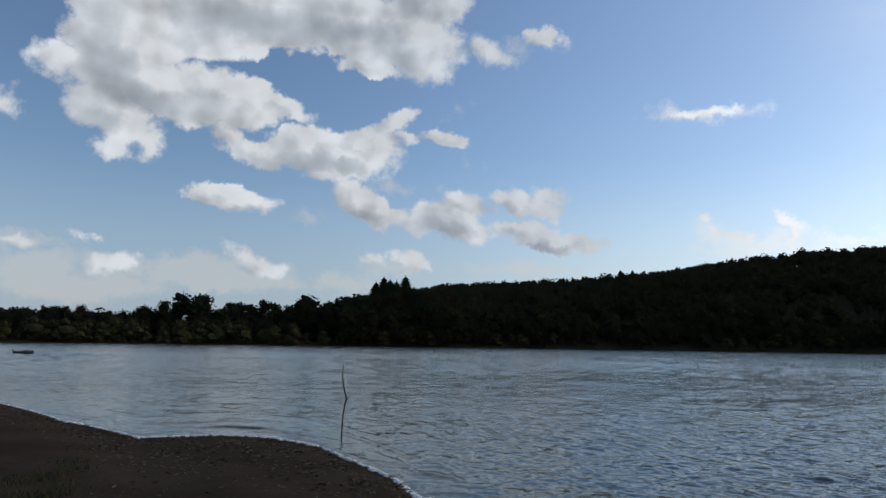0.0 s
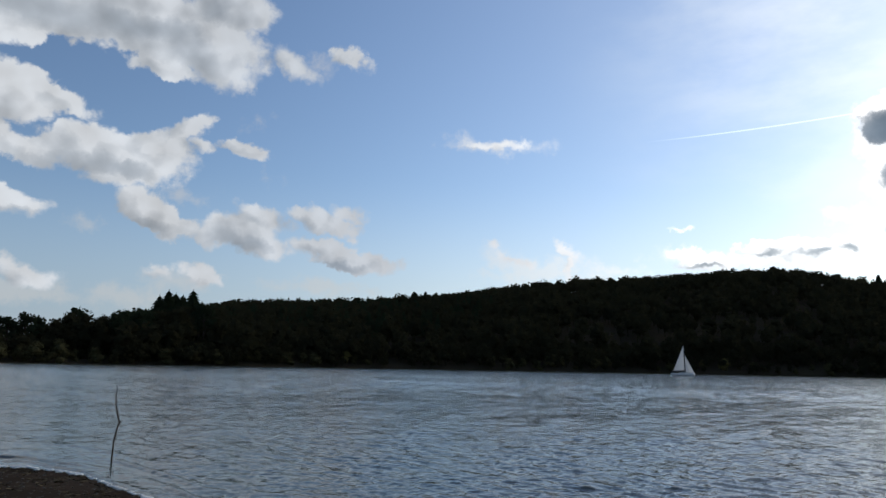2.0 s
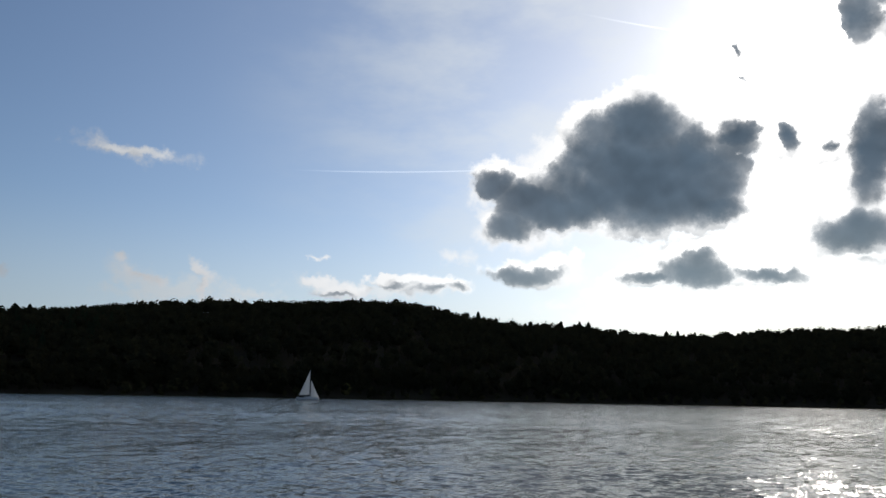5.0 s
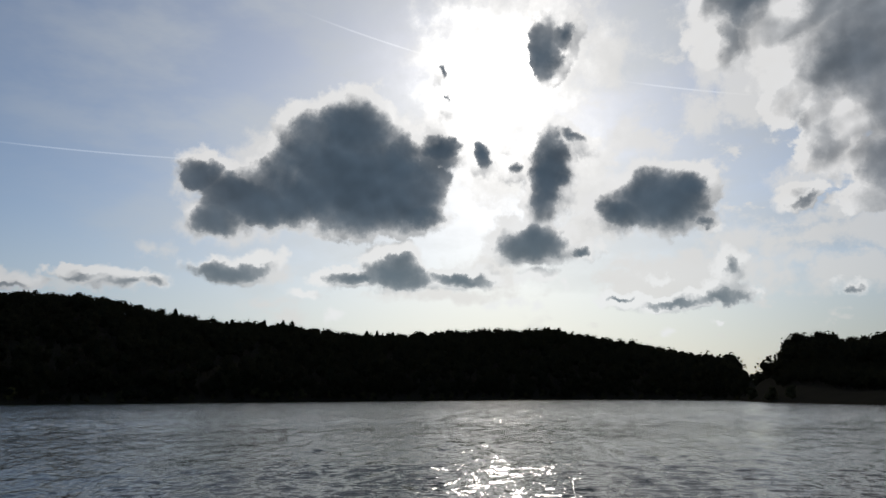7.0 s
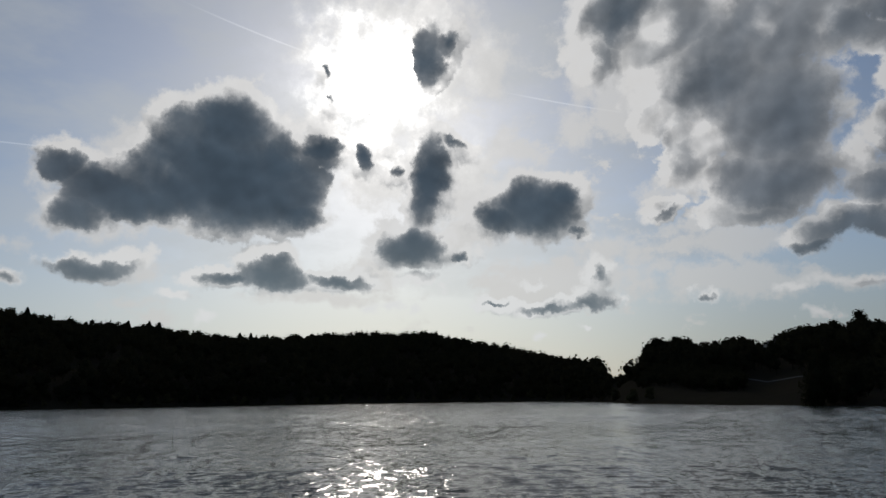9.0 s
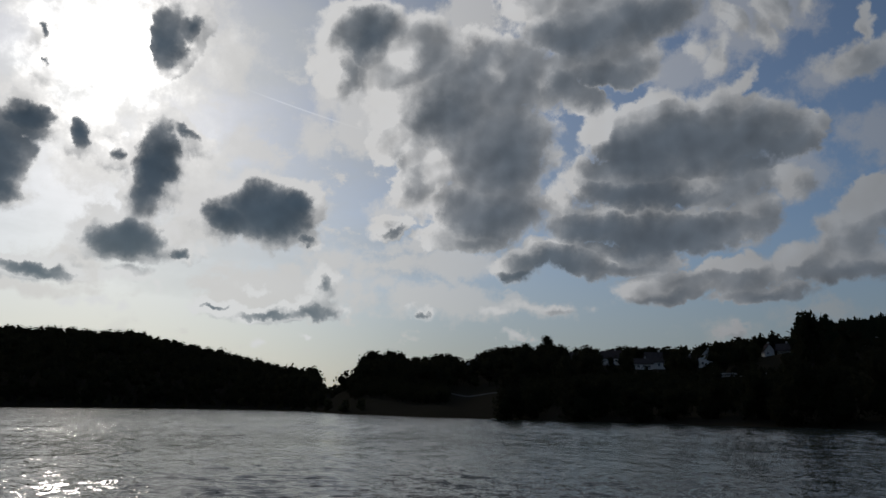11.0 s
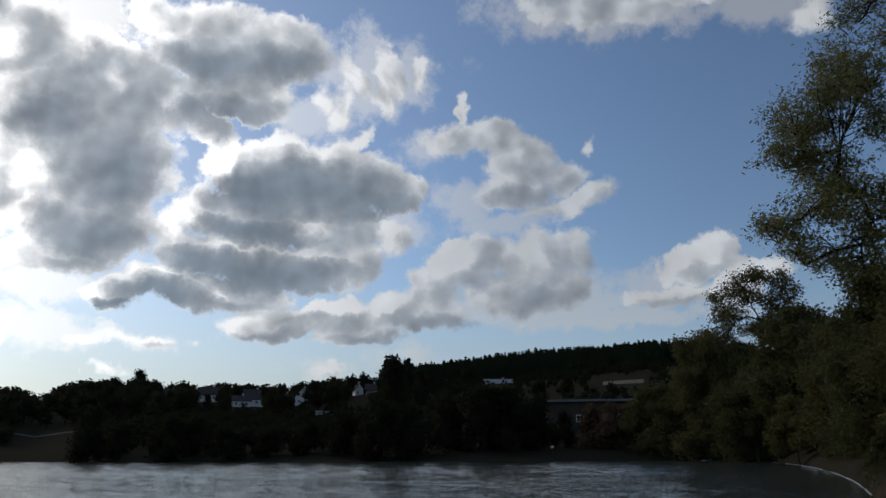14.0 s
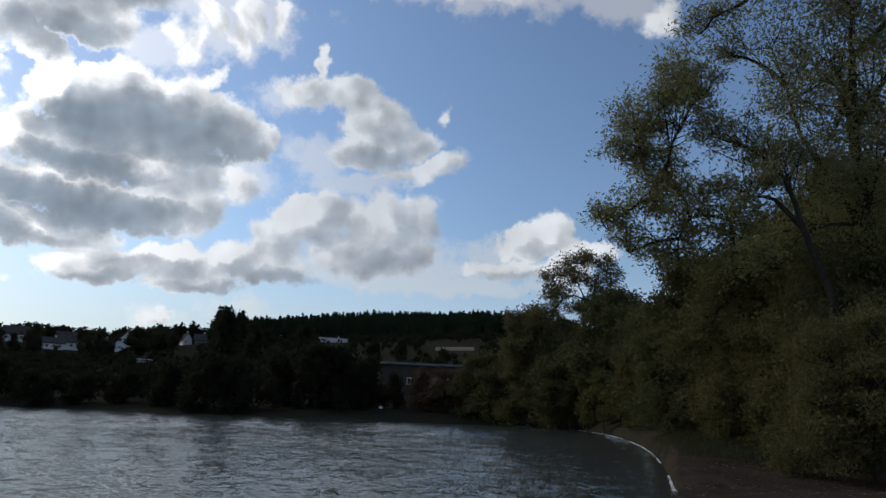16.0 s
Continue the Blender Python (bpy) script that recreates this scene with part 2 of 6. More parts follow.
bank('low scraps', (80.8, 7.4, 1.5, 0.4, -1), (85.4, 7.0, 2.9, 0.6, -2), (89.0, 9.5, 1.0, 1.0, -3), (88.4, 7.5, 1.7, 0.9, -2), (96.2, 7.0, 1.1, 0.5, -3), (84.2, 4.7, 0.5, 0.3, -2), (87.9, 5.4, 0.5, 0.2, -2), (94.0, 13.7, 1.3, 0.4, 10), into='puff')
bank('low scraps', (91.0, 8.2, 2.7, 0.6, 7), (93.4, 9.7, 1.2, 0.6, -4), (94.4, 7.3, 1.0, 0.4, -3), (81.7, 8.3, 1.8, 0.6, -2), (86.1, 8.8, 6.1, 1.7, -2), (98.5, 8.1, 4.6, 1.2, -4), (90.1, 11.2, 2.6, 1.3, -4), into='veil')
bank('scrap cores', (88.2, 7.1, 1.8, 0.6, -2), (84.7, 6.8, 2.2, 0.3, -2), (80.4, 7.4, 1.2, 0.2, -1), (96.3, 6.9, 0.9, 0.3, -3), into='core', weight=0.9)
bank('scrap cores', (89.0, 9.5, 0.6, 0.6, -3), (94.0, 13.6, 1.1, 0.3, 10), into='core', weight=0.5)
bank('tall bank', (90.8, 28.6, 3.2, 2.1, 9), (89.1, 26.0, 1.5, 2.0, 9), (94.7, 26.9, 3.6, 2.5, 7), (94.1, 21.1, 1.4, 1.8, -34), (96.3, 17.9, 1.7, 2.2, -25), (97.2, 23.9, 4.1, 3.3, 5), (102.5, 25.5, 4.3, 3.0, 3), (102.2, 20.0, 4.6, 4.0, 3), (101.9, 15.6, 4.5, 2.6, -7), (100.2, 13.3, 3.6, 1.0, 2), (106.3, 24.9, 2.4, 2.1, -26), (94.1, 14.1, 1.4, 0.5, 12), into='puff')
bank('upper bank', (105.4, 30.6, 1.8, 1.4, 2), (110.1, 29.5, 5.8, 2.5, 0), (112.0, 26.6, 3.9, 2.2, -1), (115.9, 29.8, 3.1, 2.2, -2), (109.4, 23.6, 2.5, 1.0, -18), into='puff')
bank('broad bank', (114.8, 20.5, 4.6, 2.6, -1), (111.2, 21.1, 1.4, 1.8, 0), (120.3, 20.3, 5.0, 2.4, -3), (123.9, 19.6, 2.4, 1.8, -4), (125.8, 20.3, 1.5, 0.9, -34), (109.3, 17.5, 1.5, 1.4, 39), (113.4, 17.0, 5.1, 1.8, -1), (119.3, 17.0, 4.5, 2.2, -2), (107.5, 15.2, 1.5, 1.8, 20), (109.3, 14.0, 3.7, 1.5, 0), into='puff')
bank('broad base', (115.6, 13.5, 5.4, 1.9, -1), (121.8, 13.8, 2.3, 1.7, 37), (124.2, 15.8, 1.4, 1.7, 46), (106.5, 11.8, 3.2, 1.2, 1), (103.9, 10.8, 1.8, 1.0, 1), (111.1, 11.4, 5.4, 1.1, 0), into='puff')
bank('shreds', (122.1, 23.8, 0.6, 1.1, -36), (121.1, 28.5, 0.7, 2.2, 32), (120.1, 25.9, 0.7, 1.7, -13), (124.2, 28.4, 1.0, 2.0, 26), (126.5, 28.8, 0.9, 1.4, -7), (118.7, 26.4, 0.8, 0.9, -3), (123.4, 26.5, 0.7, 1.3, 13), into='puff')
bank('fair heap', (130.4, 25.7, 0.6, 1.6, -3), (129.4, 23.8, 2.2, 1.3, 7), (133.2, 23.6, 2.2, 1.3, -18), (135.4, 21.6, 2.9, 2.0, -19), (138.0, 20.4, 2.0, 1.6, -10), (140.4, 23.1, 0.5, 1.0, -22), (134.8, 19.3, 2.8, 1.3, 2), (140.1, 18.5, 2.9, 0.8, 28), (137.0, 17.9, 2.3, 0.8, 8), into='puff')
bank('fair base', (130.3, 14.0, 2.9, 1.9, 11), (127.7, 11.8, 2.1, 1.8, -3), (133.5, 14.2, 2.0, 1.4, -6), (136.6, 13.9, 2.7, 2.4, -6), (139.2, 14.3, 1.5, 2.0, -7), (134.5, 11.6, 3.5, 1.7, -5), (137.8, 11.7, 2.2, 1.3, -6), (124.3, 10.2, 2.2, 1.2, 18), (119.9, 9.9, 3.1, 1.2, 4), (115.5, 9.3, 3.2, 1.1, -1), (122.0, 8.3, 3.5, 0.6, -1), (127.6, 9.6, 2.9, 1.2, -3), into='puff')
bank('low rows', (106.4, 7.8, 2.7, 0.5, 1), (104.0, 5.3, 1.2, 0.4, 1), (119.1, 5.8, 0.9, 0.4, -1), (102.2, 7.4, 1.2, 0.3, 1), into='puff')
bank('bank veils', (96.3, 12.7, 3.2, 0.6, 11), (92.5, 24.6, 5.2, 4.5, 7), (94.9, 15.2, 2.6, 0.9, 4), (90.6, 21.1, 2.5, 1.6, 7), (98.6, 11.1, 4.3, 1.1, 2), (100.4, 29.9, 2.9, 2.0, 4), (117.7, 24.8, 2.8, 1.7, -3), (104.0, 7.8, 4.8, 0.7, 1), into='veil')
bank('shreds', (122.1, 28.2, 3.1, 3.4, 22), (125.8, 28.6, 2.3, 2.4, -6), (130.6, 29.6, 0.5, 0.3, -9), (127.2, 23.0, 2.0, 1.1, 13), (133.8, 16.9, 4.3, 0.7, -1), (132.4, 10.1, 4.3, 0.7, -4), (140.5, 10.9, 2.4, 1.4, -6), (138.0, 10.1, 4.6, 0.9, -5), (130.7, 18.7, 2.5, 1.6, -6), (124.6, 17.1, 2.1, 2.6, 36), into='veil')
bank('tall core', (102.9, 19.6, 4.0, 4.1, 3), (101.6, 15.1, 4.0, 2.0, -5), into='core', weight=0.65)
bank('tall core', (101.0, 26.3, 2.8, 2.1, 4), (91.1, 29.0, 2.2, 1.7, 9), (99.8, 21.8, 2.7, 2.1, 4), (94.5, 19.0, 0.8, 1.5, -24), into='core', weight=0.4)
bank('upper core', (109.3, 28.1, 4.8, 2.1, 1), (111.0, 24.7, 4.3, 1.5, -9), (115.2, 28.8, 3.2, 1.4, -2), into='core', weight=0.85)
bank('broad core', (118.0, 19.5, 5.9, 1.8, -2), (113.8, 18.8, 3.7, 1.6, -1), (114.9, 13.0, 5.8, 1.3, -1), (122.9, 18.4, 2.9, 1.0, 11), into='core', weight=1.3)
bank('broad core', (113.3, 16.1, 4.4, 0.9, -1), (106.6, 11.2, 3.1, 0.9, 1), (109.7, 13.5, 3.1, 1.0, 0), (103.9, 10.1, 1.5, 0.4, 1), into='core', weight=1.1)
bank('fair core', (134.8, 19.1, 3.0, 0.8, 2), (136.3, 11.3, 2.9, 0.9, -5), (128.3, 9.1, 3.9, 0.7, -3), (122.0, 8.1, 3.8, 0.5, -1), (133.0, 17.0, 3.6, 0.4, -1), into='core', weight=0.6)
bank('fair core', (130.6, 12.3, 2.2, 0.9, -4), (138.5, 13.2, 1.6, 1.1, -7), (117.7, 9.8, 2.6, 0.6, -1), (114.8, 8.4, 2.9, 0.4, 0), (137.9, 19.7, 1.9, 0.8, 12), (107.5, 7.6, 1.8, 0.3, 1), into='core', weight=0.35)
bank('far heap', (147.7, 13.0, 2.3, 1.4, -4), (149.5, 13.8, 1.8, 1.5, -4), (146.7, 10.8, 3.5, 0.7, -3), (150.5, 11.0, 2.5, 1.0, -4), (152.2, 12.2, 2.2, 1.0, -4), into='puff')
bank('top shreds', (137.3, 33.4, 2.7, 1.0, -23), (141.3, 32.8, 2.6, 1.2, -4), (145.6, 32.0, 2.5, 0.9, -6), (149.2, 32.6, 3.3, 0.9, 2), (158.5, 29.1, 1.7, 1.1, 17), into='puff')
bank('far veils', (145.5, 11.8, 3.0, 1.1, -3), (155.3, 30.3, 3.9, 1.4, -11), (143.2, 32.2, 9.7, 1.6, -5), (119.2, 5.7, 1.9, 0.7, 1), (125.6, 6.9, 3.0, 0.8, 1), (141.9, 9.4, 8.6, 0.7, -2), into='veil')
bank('far core', (148.9, 12.4, 2.4, 0.6, -4), (147.5, 10.4, 3.7, 0.4, -3), into='core', weight=0.65)
bank('far core', (151.7, 10.9, 1.6, 0.5, -4), (138.3, 33.5, 2.5, 0.5, -3), (155.1, 30.4, 3.0, 0.8, -11), into='core', weight=0.35)
bank('tall bright', (94.6, 26.5, 3.1, 2.4, 7), (88.9, 25.7, 1.4, 2.0, 9), (94.4, 23.2, 2.2, 2.1, 6), (94.5, 20.5, 1.3, 1.7, -34), (97.2, 17.3, 1.2, 2.7, -11), into='glow', weight=0.55)
bank('broad bright', (111.0, 21.3, 1.2, 1.9, 0), (107.8, 16.6, 1.1, 1.9, 30), (105.7, 11.8, 2.0, 0.6, 1), (114.8, 23.2, 3.3, 0.6, -1), (117.0, 16.5, 2.7, 0.6, -2), (124.1, 15.8, 1.3, 1.8, 41), into='glow', weight=0.5)
bank('fair bright', (129.6, 14.0, 2.4, 1.6, 6), (135.1, 14.5, 1.6, 1.9, -6), (124.3, 10.7, 2.1, 0.9, 18), (120.0, 10.4, 2.7, 0.6, -2), (139.3, 18.3, 2.2, 0.6, 28), (135.5, 22.5, 2.8, 1.0, -19), (102.4, 26.3, 1.4, 1.0, 3), (106.2, 30.0, 2.4, 1.1, 2), (114.4, 26.9, 2.0, 0.8, -1), into='glow', weight=0.4)
bank('far bright', (148.6, 13.7, 1.8, 0.9, -4), (150.6, 12.0, 2.1, 0.6, 6), into='glow', weight=0.4)
bank('heap bright', (52.7, 18.9, 1.8, 1.1, 30), (56.9, 22.2, 3.0, 0.9, 19), (52.5, 10.6, 1.1, 0.5, 1), (62.8, 11.1, 1.8, 0.4, -1), (55.1, 16.9, 0.7, 0.8, 1), into='glow', weight=0.6)
bank('west bright', (-17.0, 18.7, 3.0, 0.7, -4), (-3.3, 24.1, 3.7, 1.6, -11), (-11.2, 15.6, 1.9, 0.6, 4), (-6.6, 15.0, 1.4, 0.8, 3), (-22.8, 14.1, 0.9, 1.0, 7), into='glow', weight=0.3)

heap, thin, core, glow = gathered("puff", bent), gathered("veil", bent), gathered("core", bent), gathered("glow", bent)
# the same clouds a little nearer the light: what stands between a place and the sun
to_sun = W.vec("NORMALIZE", W.vec("SUBTRACT", (SUN_AZ, SUN_EL + 12.0, 0), chart))
heap_lee = gathered("puff", W.vec("MULTIPLY_ADD", to_sun, (1.1, 1.1, 0), bent))

# the sky behind the lake's visitor carries the same broken cloud
aside = W.math("MAXIMUM", W.step(AZ, -36.0, -50.0), W.math("MAXIMUM", W.step(AZ, 168.0, 176.0), W.step(EL, 36.0, 46.0)))
loose = W.math("MULTIPLY", W.step(W.noise(way, 3.2, 4.0, 0.55), 0.50, 0.72), aside)
heap = W.math("MAXIMUM", heap, W.math("MULTIPLY_ADD", loose, 4.0, -1.6))
# small torn scraps drift round the sun and low in the valley
torn = W.step(W.noise(W.vec("MULTIPLY", way, (1.0, 1.0, 1.8)), 17.0, 4.0, 0.6), 0.53, 0.70)
torn = W.math("MULTIPLY", torn, W.math("MULTIPLY", W.step(AZ, 64.0, 82.0), W.math("MULTIPLY", W.step(AZ, 118.0, 96.0), W.step(EL, 33.0, 24.0))))


def billows(spot, detail, torn_edge=3.0):
    """Cauliflower relief of cloud tops, great puffs and small, with wisps between."""
    puffs = 0.0
    for scale, more, deep in ((15.0, 0.0, 0.5), (40.0, detail, 0.26)):
        puff = W.add("ShaderNodeTexVoronoi")
        W.feed(puff.inputs["Vector"], spot)
        puff.inputs["Scale"].default_value = scale
        puff.inputs["Detail"].default_value = more
        puff.inputs["Roughness"].default_value = 0.6
        puffs = W.math("MULTIPLY_ADD", W.math("SUBTRACT", 0.48, puff.outputs["Distance"]), deep, puffs)
    wisps = W.noise(spot, 12.5, detail + torn_edge, 0.5)
    return W.math("ADD", puffs, W.math("MULTIPLY", W.math("SUBTRACT", wisps, 0.5), 1.25))


sunward = bearing(SUN_AZ, math.cos(radians(SUN_EL)), math.sin(radians(SUN_EL)))
mu = W.math("MAXIMUM", W.vec("DOT_PRODUCT", way, tuple(sunward), out=1), 0.0)
torn_way = W.vec("NORMALIZE", W.vec("MULTIPLY_ADD", W.vec("ADD", coarse, fine), (0.15, 0.15, 0.15), way))
mu_torn = W.math("MAXIMUM", W.vec("DOT_PRODUCT", torn_way, tuple(sunward), out=1), 0.0)
side = W.step(mu, 0.5, 0.99)
behind = W.step(mu, 0.80, 0.95)
relief = billows(way, 1.7)
to_light = W.vec("SUBTRACT", tuple(sunward + Vector((0, 0, 0.5))), way)
step_on = W.vec("SCALE", to_light, (0, 0, 0))
step_on.node.inputs["Scale"].default_value = 0.018
relief_lee = billows(W.vec("ADD", way, step_on), 0.5, 1.5)
relief_soft = billows(way, 0.5, 1.5)
frayed = W.math("MULTIPLY_ADD", W.noise(way, 55.0, 4.0, 0.65), 1.3, -0.65)
body = W.math("ADD", W.math("MULTIPLY_ADD", relief, 1.35, heap), W.math("ADD", frayed, W.math("MULTIPLY_ADD", W.step(mu, 0.86, 0.97), W.step(EL, 8.0, 15.0, 0.2, 0.55), 0.25)))
ragged = W.math("MULTIPLY_ADD", W.noise(way, 26.0, 6.0, 0.68), 5.0, W.math("MULTIPLY_ADD", relief, 1.2, W.math("MULTIPLY_ADD", torn, 1.2, -2.5)))
wisp = W.step(W.math("ADD", ragged, W.math("MAXIMUM", thin, W.math("MULTIPLY_ADD", torn, 1.6, -1.6))), -0.7, 1.3, 0.0, W.step(mu, 0.75, 0.95, 0.46, 0.74))
solid = W.step(body, -0.15, W.step(W.noise(way, 7.0, 2.0), 0.35, 0.65, W.step(mu, 0.9, 0.5, 0.25, 0.4), W.step(mu, 0.9, 0.5, 0.8, 1.05)))
thick = W.step(W.math("MULTIPLY_ADD", relief_soft, 0.6, heap), -0.2, 1.8)
# sunlight lost to the painted-in cores, the body, and the puffs that stand before
hem = W.step(body, W.step(mu, 0.6, 0.95, -0.5, 0.05), W.step(mu, 0.6, 0.95, 0.7, 0.75))
depth = W.math("MULTIPLY", W.math("MULTIPLY", core, hem), W.math("MULTIPLY_ADD", relief, 0.4, 0.97))
depth = W.math("MULTIPLY_ADD", thick, W.math("MULTIPLY_ADD", behind, 0.25, W.step(mu, 0.1, 0.6, 0.2, 0.5)), depth)
lee = W.math("MINIMUM", W.math("MAXIMUM", W.math("SUBTRACT", heap_lee, heap), -0.9), 0.9)
depth = W.math("SUBTRACT", depth, W.math("MULTIPLY", glow, W.math("MULTIPLY_ADD", relief, 0.8, 1.0)))
depth = W.math("MULTIPLY_ADD", lee, 0.30, depth)
depth = W.math("MULTIPLY_ADD", W.math("SUBTRACT", relief_lee, relief_soft), 0.7, depth)
depth = W.math("MULTIPLY_ADD", relief, 0.12, depth)
bright = W.math("EXPONENT", W.math("MULTIPLY", W.math("MAXIMUM", depth, 0.0), -2.3))
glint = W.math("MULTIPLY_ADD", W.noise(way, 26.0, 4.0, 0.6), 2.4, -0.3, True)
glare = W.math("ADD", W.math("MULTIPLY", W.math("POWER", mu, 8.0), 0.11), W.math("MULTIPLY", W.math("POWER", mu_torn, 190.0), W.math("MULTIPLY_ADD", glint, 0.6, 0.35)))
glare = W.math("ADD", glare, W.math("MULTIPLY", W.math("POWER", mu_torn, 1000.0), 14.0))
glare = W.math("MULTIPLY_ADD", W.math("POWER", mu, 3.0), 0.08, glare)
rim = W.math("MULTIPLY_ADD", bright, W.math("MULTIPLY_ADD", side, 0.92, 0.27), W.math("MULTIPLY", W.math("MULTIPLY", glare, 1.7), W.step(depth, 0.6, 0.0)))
shade = W.mix(W.step(mu, 0.2, 0.5), (0.33, 0.37, 0.42, 1), (0.24, 0.285, 0.345, 1))
shade = W.mix(W.step(mu, 0.5, 0.86), shade, (0.2, 0.25, 0.315, 1))
shade = W.mix(W.step(mu, 0.885, 0.96), shade, (0.118, 0.172, 0.235, 1))
lit = W.vec("SCALE", (1.0, 0.96, 0.915), (0, 0, 0))
W.feed(lit.node.inputs["Scale"], rim)
# puffs that face the light stand out of the shade, the hollows between them sink back
modelled = W.math("MULTIPLY_ADD", W.math("SUBTRACT", relief_soft, relief_lee), 0.8, W.math("MULTIPLY_ADD", relief_soft, -0.25, 1.0))
dim = W.vec("SCALE", shade, (0, 0, 0))
W.feed(dim.node.inputs["Scale"], W.math("MINIMUM", W.math("MAXIMUM", modelled, 0.62), 1.7))
sky_light = W.vec("SCALE", W.vec("MULTIPLY", sky.outputs[0], (0.91, 0.98, 1.07)), (0, 0, 0))
W.feed(sky_light.node.inputs["Scale"], W.step(mu, 0.0, 0.75, 0.105, 0.126))
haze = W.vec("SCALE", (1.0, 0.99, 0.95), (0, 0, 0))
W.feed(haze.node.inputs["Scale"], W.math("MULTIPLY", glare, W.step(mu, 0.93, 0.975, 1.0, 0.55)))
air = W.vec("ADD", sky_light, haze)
trails = W.math("ADD", trail(31.5, 17.06, 46.3, 17.63, 0.08), W.math("ADD", trail(80.8, 23.87, 91.25, 21.4, 0.1), trail(55.0, 29.1, 66.4, 26.2, 0.1)))
air = W.vec("MULTIPLY_ADD", (0.32, 0.32, 0.31), trails, air)
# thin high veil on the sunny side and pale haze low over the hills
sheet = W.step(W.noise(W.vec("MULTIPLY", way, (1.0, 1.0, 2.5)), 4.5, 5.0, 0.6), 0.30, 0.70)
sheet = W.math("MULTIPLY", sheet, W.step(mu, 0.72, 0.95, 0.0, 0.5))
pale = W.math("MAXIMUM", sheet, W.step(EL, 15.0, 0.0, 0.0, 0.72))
fog = W.vec("MULTIPLY_ADD", (0.82, 0.78, 0.63), W.math("MULTIPLY", mu, mu), (0.31, 0.39, 0.51))
# haze under the great eastern banks dimmed by bearing, their shade painted into the sky
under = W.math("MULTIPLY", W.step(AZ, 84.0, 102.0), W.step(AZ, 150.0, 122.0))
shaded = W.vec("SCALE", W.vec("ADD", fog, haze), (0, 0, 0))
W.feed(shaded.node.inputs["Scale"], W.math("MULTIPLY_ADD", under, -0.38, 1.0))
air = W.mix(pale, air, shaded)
dim = W.mix(W.math("MULTIPLY", W.step(EL, 16.0, 6.0, 0.0, 0.75), W.step(mu, 0.72, 0.92)), dim, W.vec("MULTIPLY", fog, (0.36, 0.435, 0.5)))
cloud = W.vec("ADD", dim, lit)
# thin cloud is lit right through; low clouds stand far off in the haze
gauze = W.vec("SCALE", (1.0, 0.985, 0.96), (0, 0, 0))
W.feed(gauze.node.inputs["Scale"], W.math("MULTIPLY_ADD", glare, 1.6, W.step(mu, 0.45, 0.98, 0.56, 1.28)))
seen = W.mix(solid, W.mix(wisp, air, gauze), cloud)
out = W.add("ShaderNodeOutputWorld")
bg = W.add("ShaderNodeBackground")
W.feed(bg.inputs[0], seen)
bg.inputs[1].default_value = 1.0
world.node_tree.links.new(bg.outputs[0], out.inputs[0])

sun = new("sun", bpy.data.lights.new("sun", "SUN"))
sun.data.energy, sun.data.angle, sun.data.color = 0.65, radians(5), (1.0, 0.93, 0.82)
sun.matrix_world = look(sunward * 100, (0, 0, 0))

# ---- materials ----
def material(name, base, rough=0.8, spread=0.35, grain=4.0, bump=0.3, metal=0.0, second=None, island=False, coarse=0.25):
    """A surface whose colour drifts between base and second at two scales, with fine relief; grain in marks per metre."""
    m = bpy.data.materials.new(name)
    m.use_nodes = True
    n = Nodes(m.node_tree)
    bsdf = m.node_tree.nodes["Principled BSDF"]
    where = n.add("ShaderNodeTexCoord").outputs["Object"]
    second = second or tuple(c * (1 - spread) for c in base)
    big = n.step(n.noise(where, grain * coarse, 2.0), 0.35, 0.65)
    small = n.noise(where, grain, 5.0, 0.6)
    f = n.math("MULTIPLY_ADD", small, 0.6, n.math("MULTIPLY", big, 0.5), True)
    if island:
        f = n.math("MULTIPLY_ADD", n.add("ShaderNodeNewGeometry").outputs["Random Per Island"], 0.7, n.math("MULTIPLY", f, 0.4), True)
    n.feed(bsdf.inputs["Base Color"], n.mix(f, (*base, 1), (*second, 1)))
    n.feed(bsdf.inputs["Roughness"], n.math("MULTIPLY_ADD", small, 0.2, rough - 0.1, True))
    bsdf.inputs["Metallic"].default_value = metal
    bsdf.inputs["Specular IOR Level"].default_value = 0.5 if rough < 0.6 else 0.0
    if bump:
        b = n.add("ShaderNodeBump")
        b.inputs["Strength"].default_value = bump
        b.inputs["Distance"].default_value = 0.3 / grain
        n.feed(b.inputs["Height"], small)
        n.feed(bsdf.inputs["Normal"], b.outputs[0])
    return m


def foliage(name, a, b, through_light=0.25):
    """Leaves: each a little different, letting some light through."""
    m = material(name, a, 0.65, grain=0.6, bump=0, second=b, island=True)
    n = Nodes(m.node_tree)
    bsdf = m.node_tree.nodes["Principled BSDF"]
    bsdf.inputs["Specular IOR Level"].default_value = 0.0
    glow = n.add("ShaderNodeBsdfTranslucent")
    n.feed(glow.inputs[0], bsdf.inputs["Base Color"].links[0].from_socket)
    both = n.add("ShaderNodeMixShader")
    both.inputs[0].default_value = through_light
    m.node_tree.links.new(bsdf.outputs[0], both.inputs[1])
    m.node_tree.links.new(glow.outputs[0], both.inputs[2])
    m.node_tree.links.new(both.outputs[0], m.node_tree.nodes["Material Output"].inputs[0])
    return m


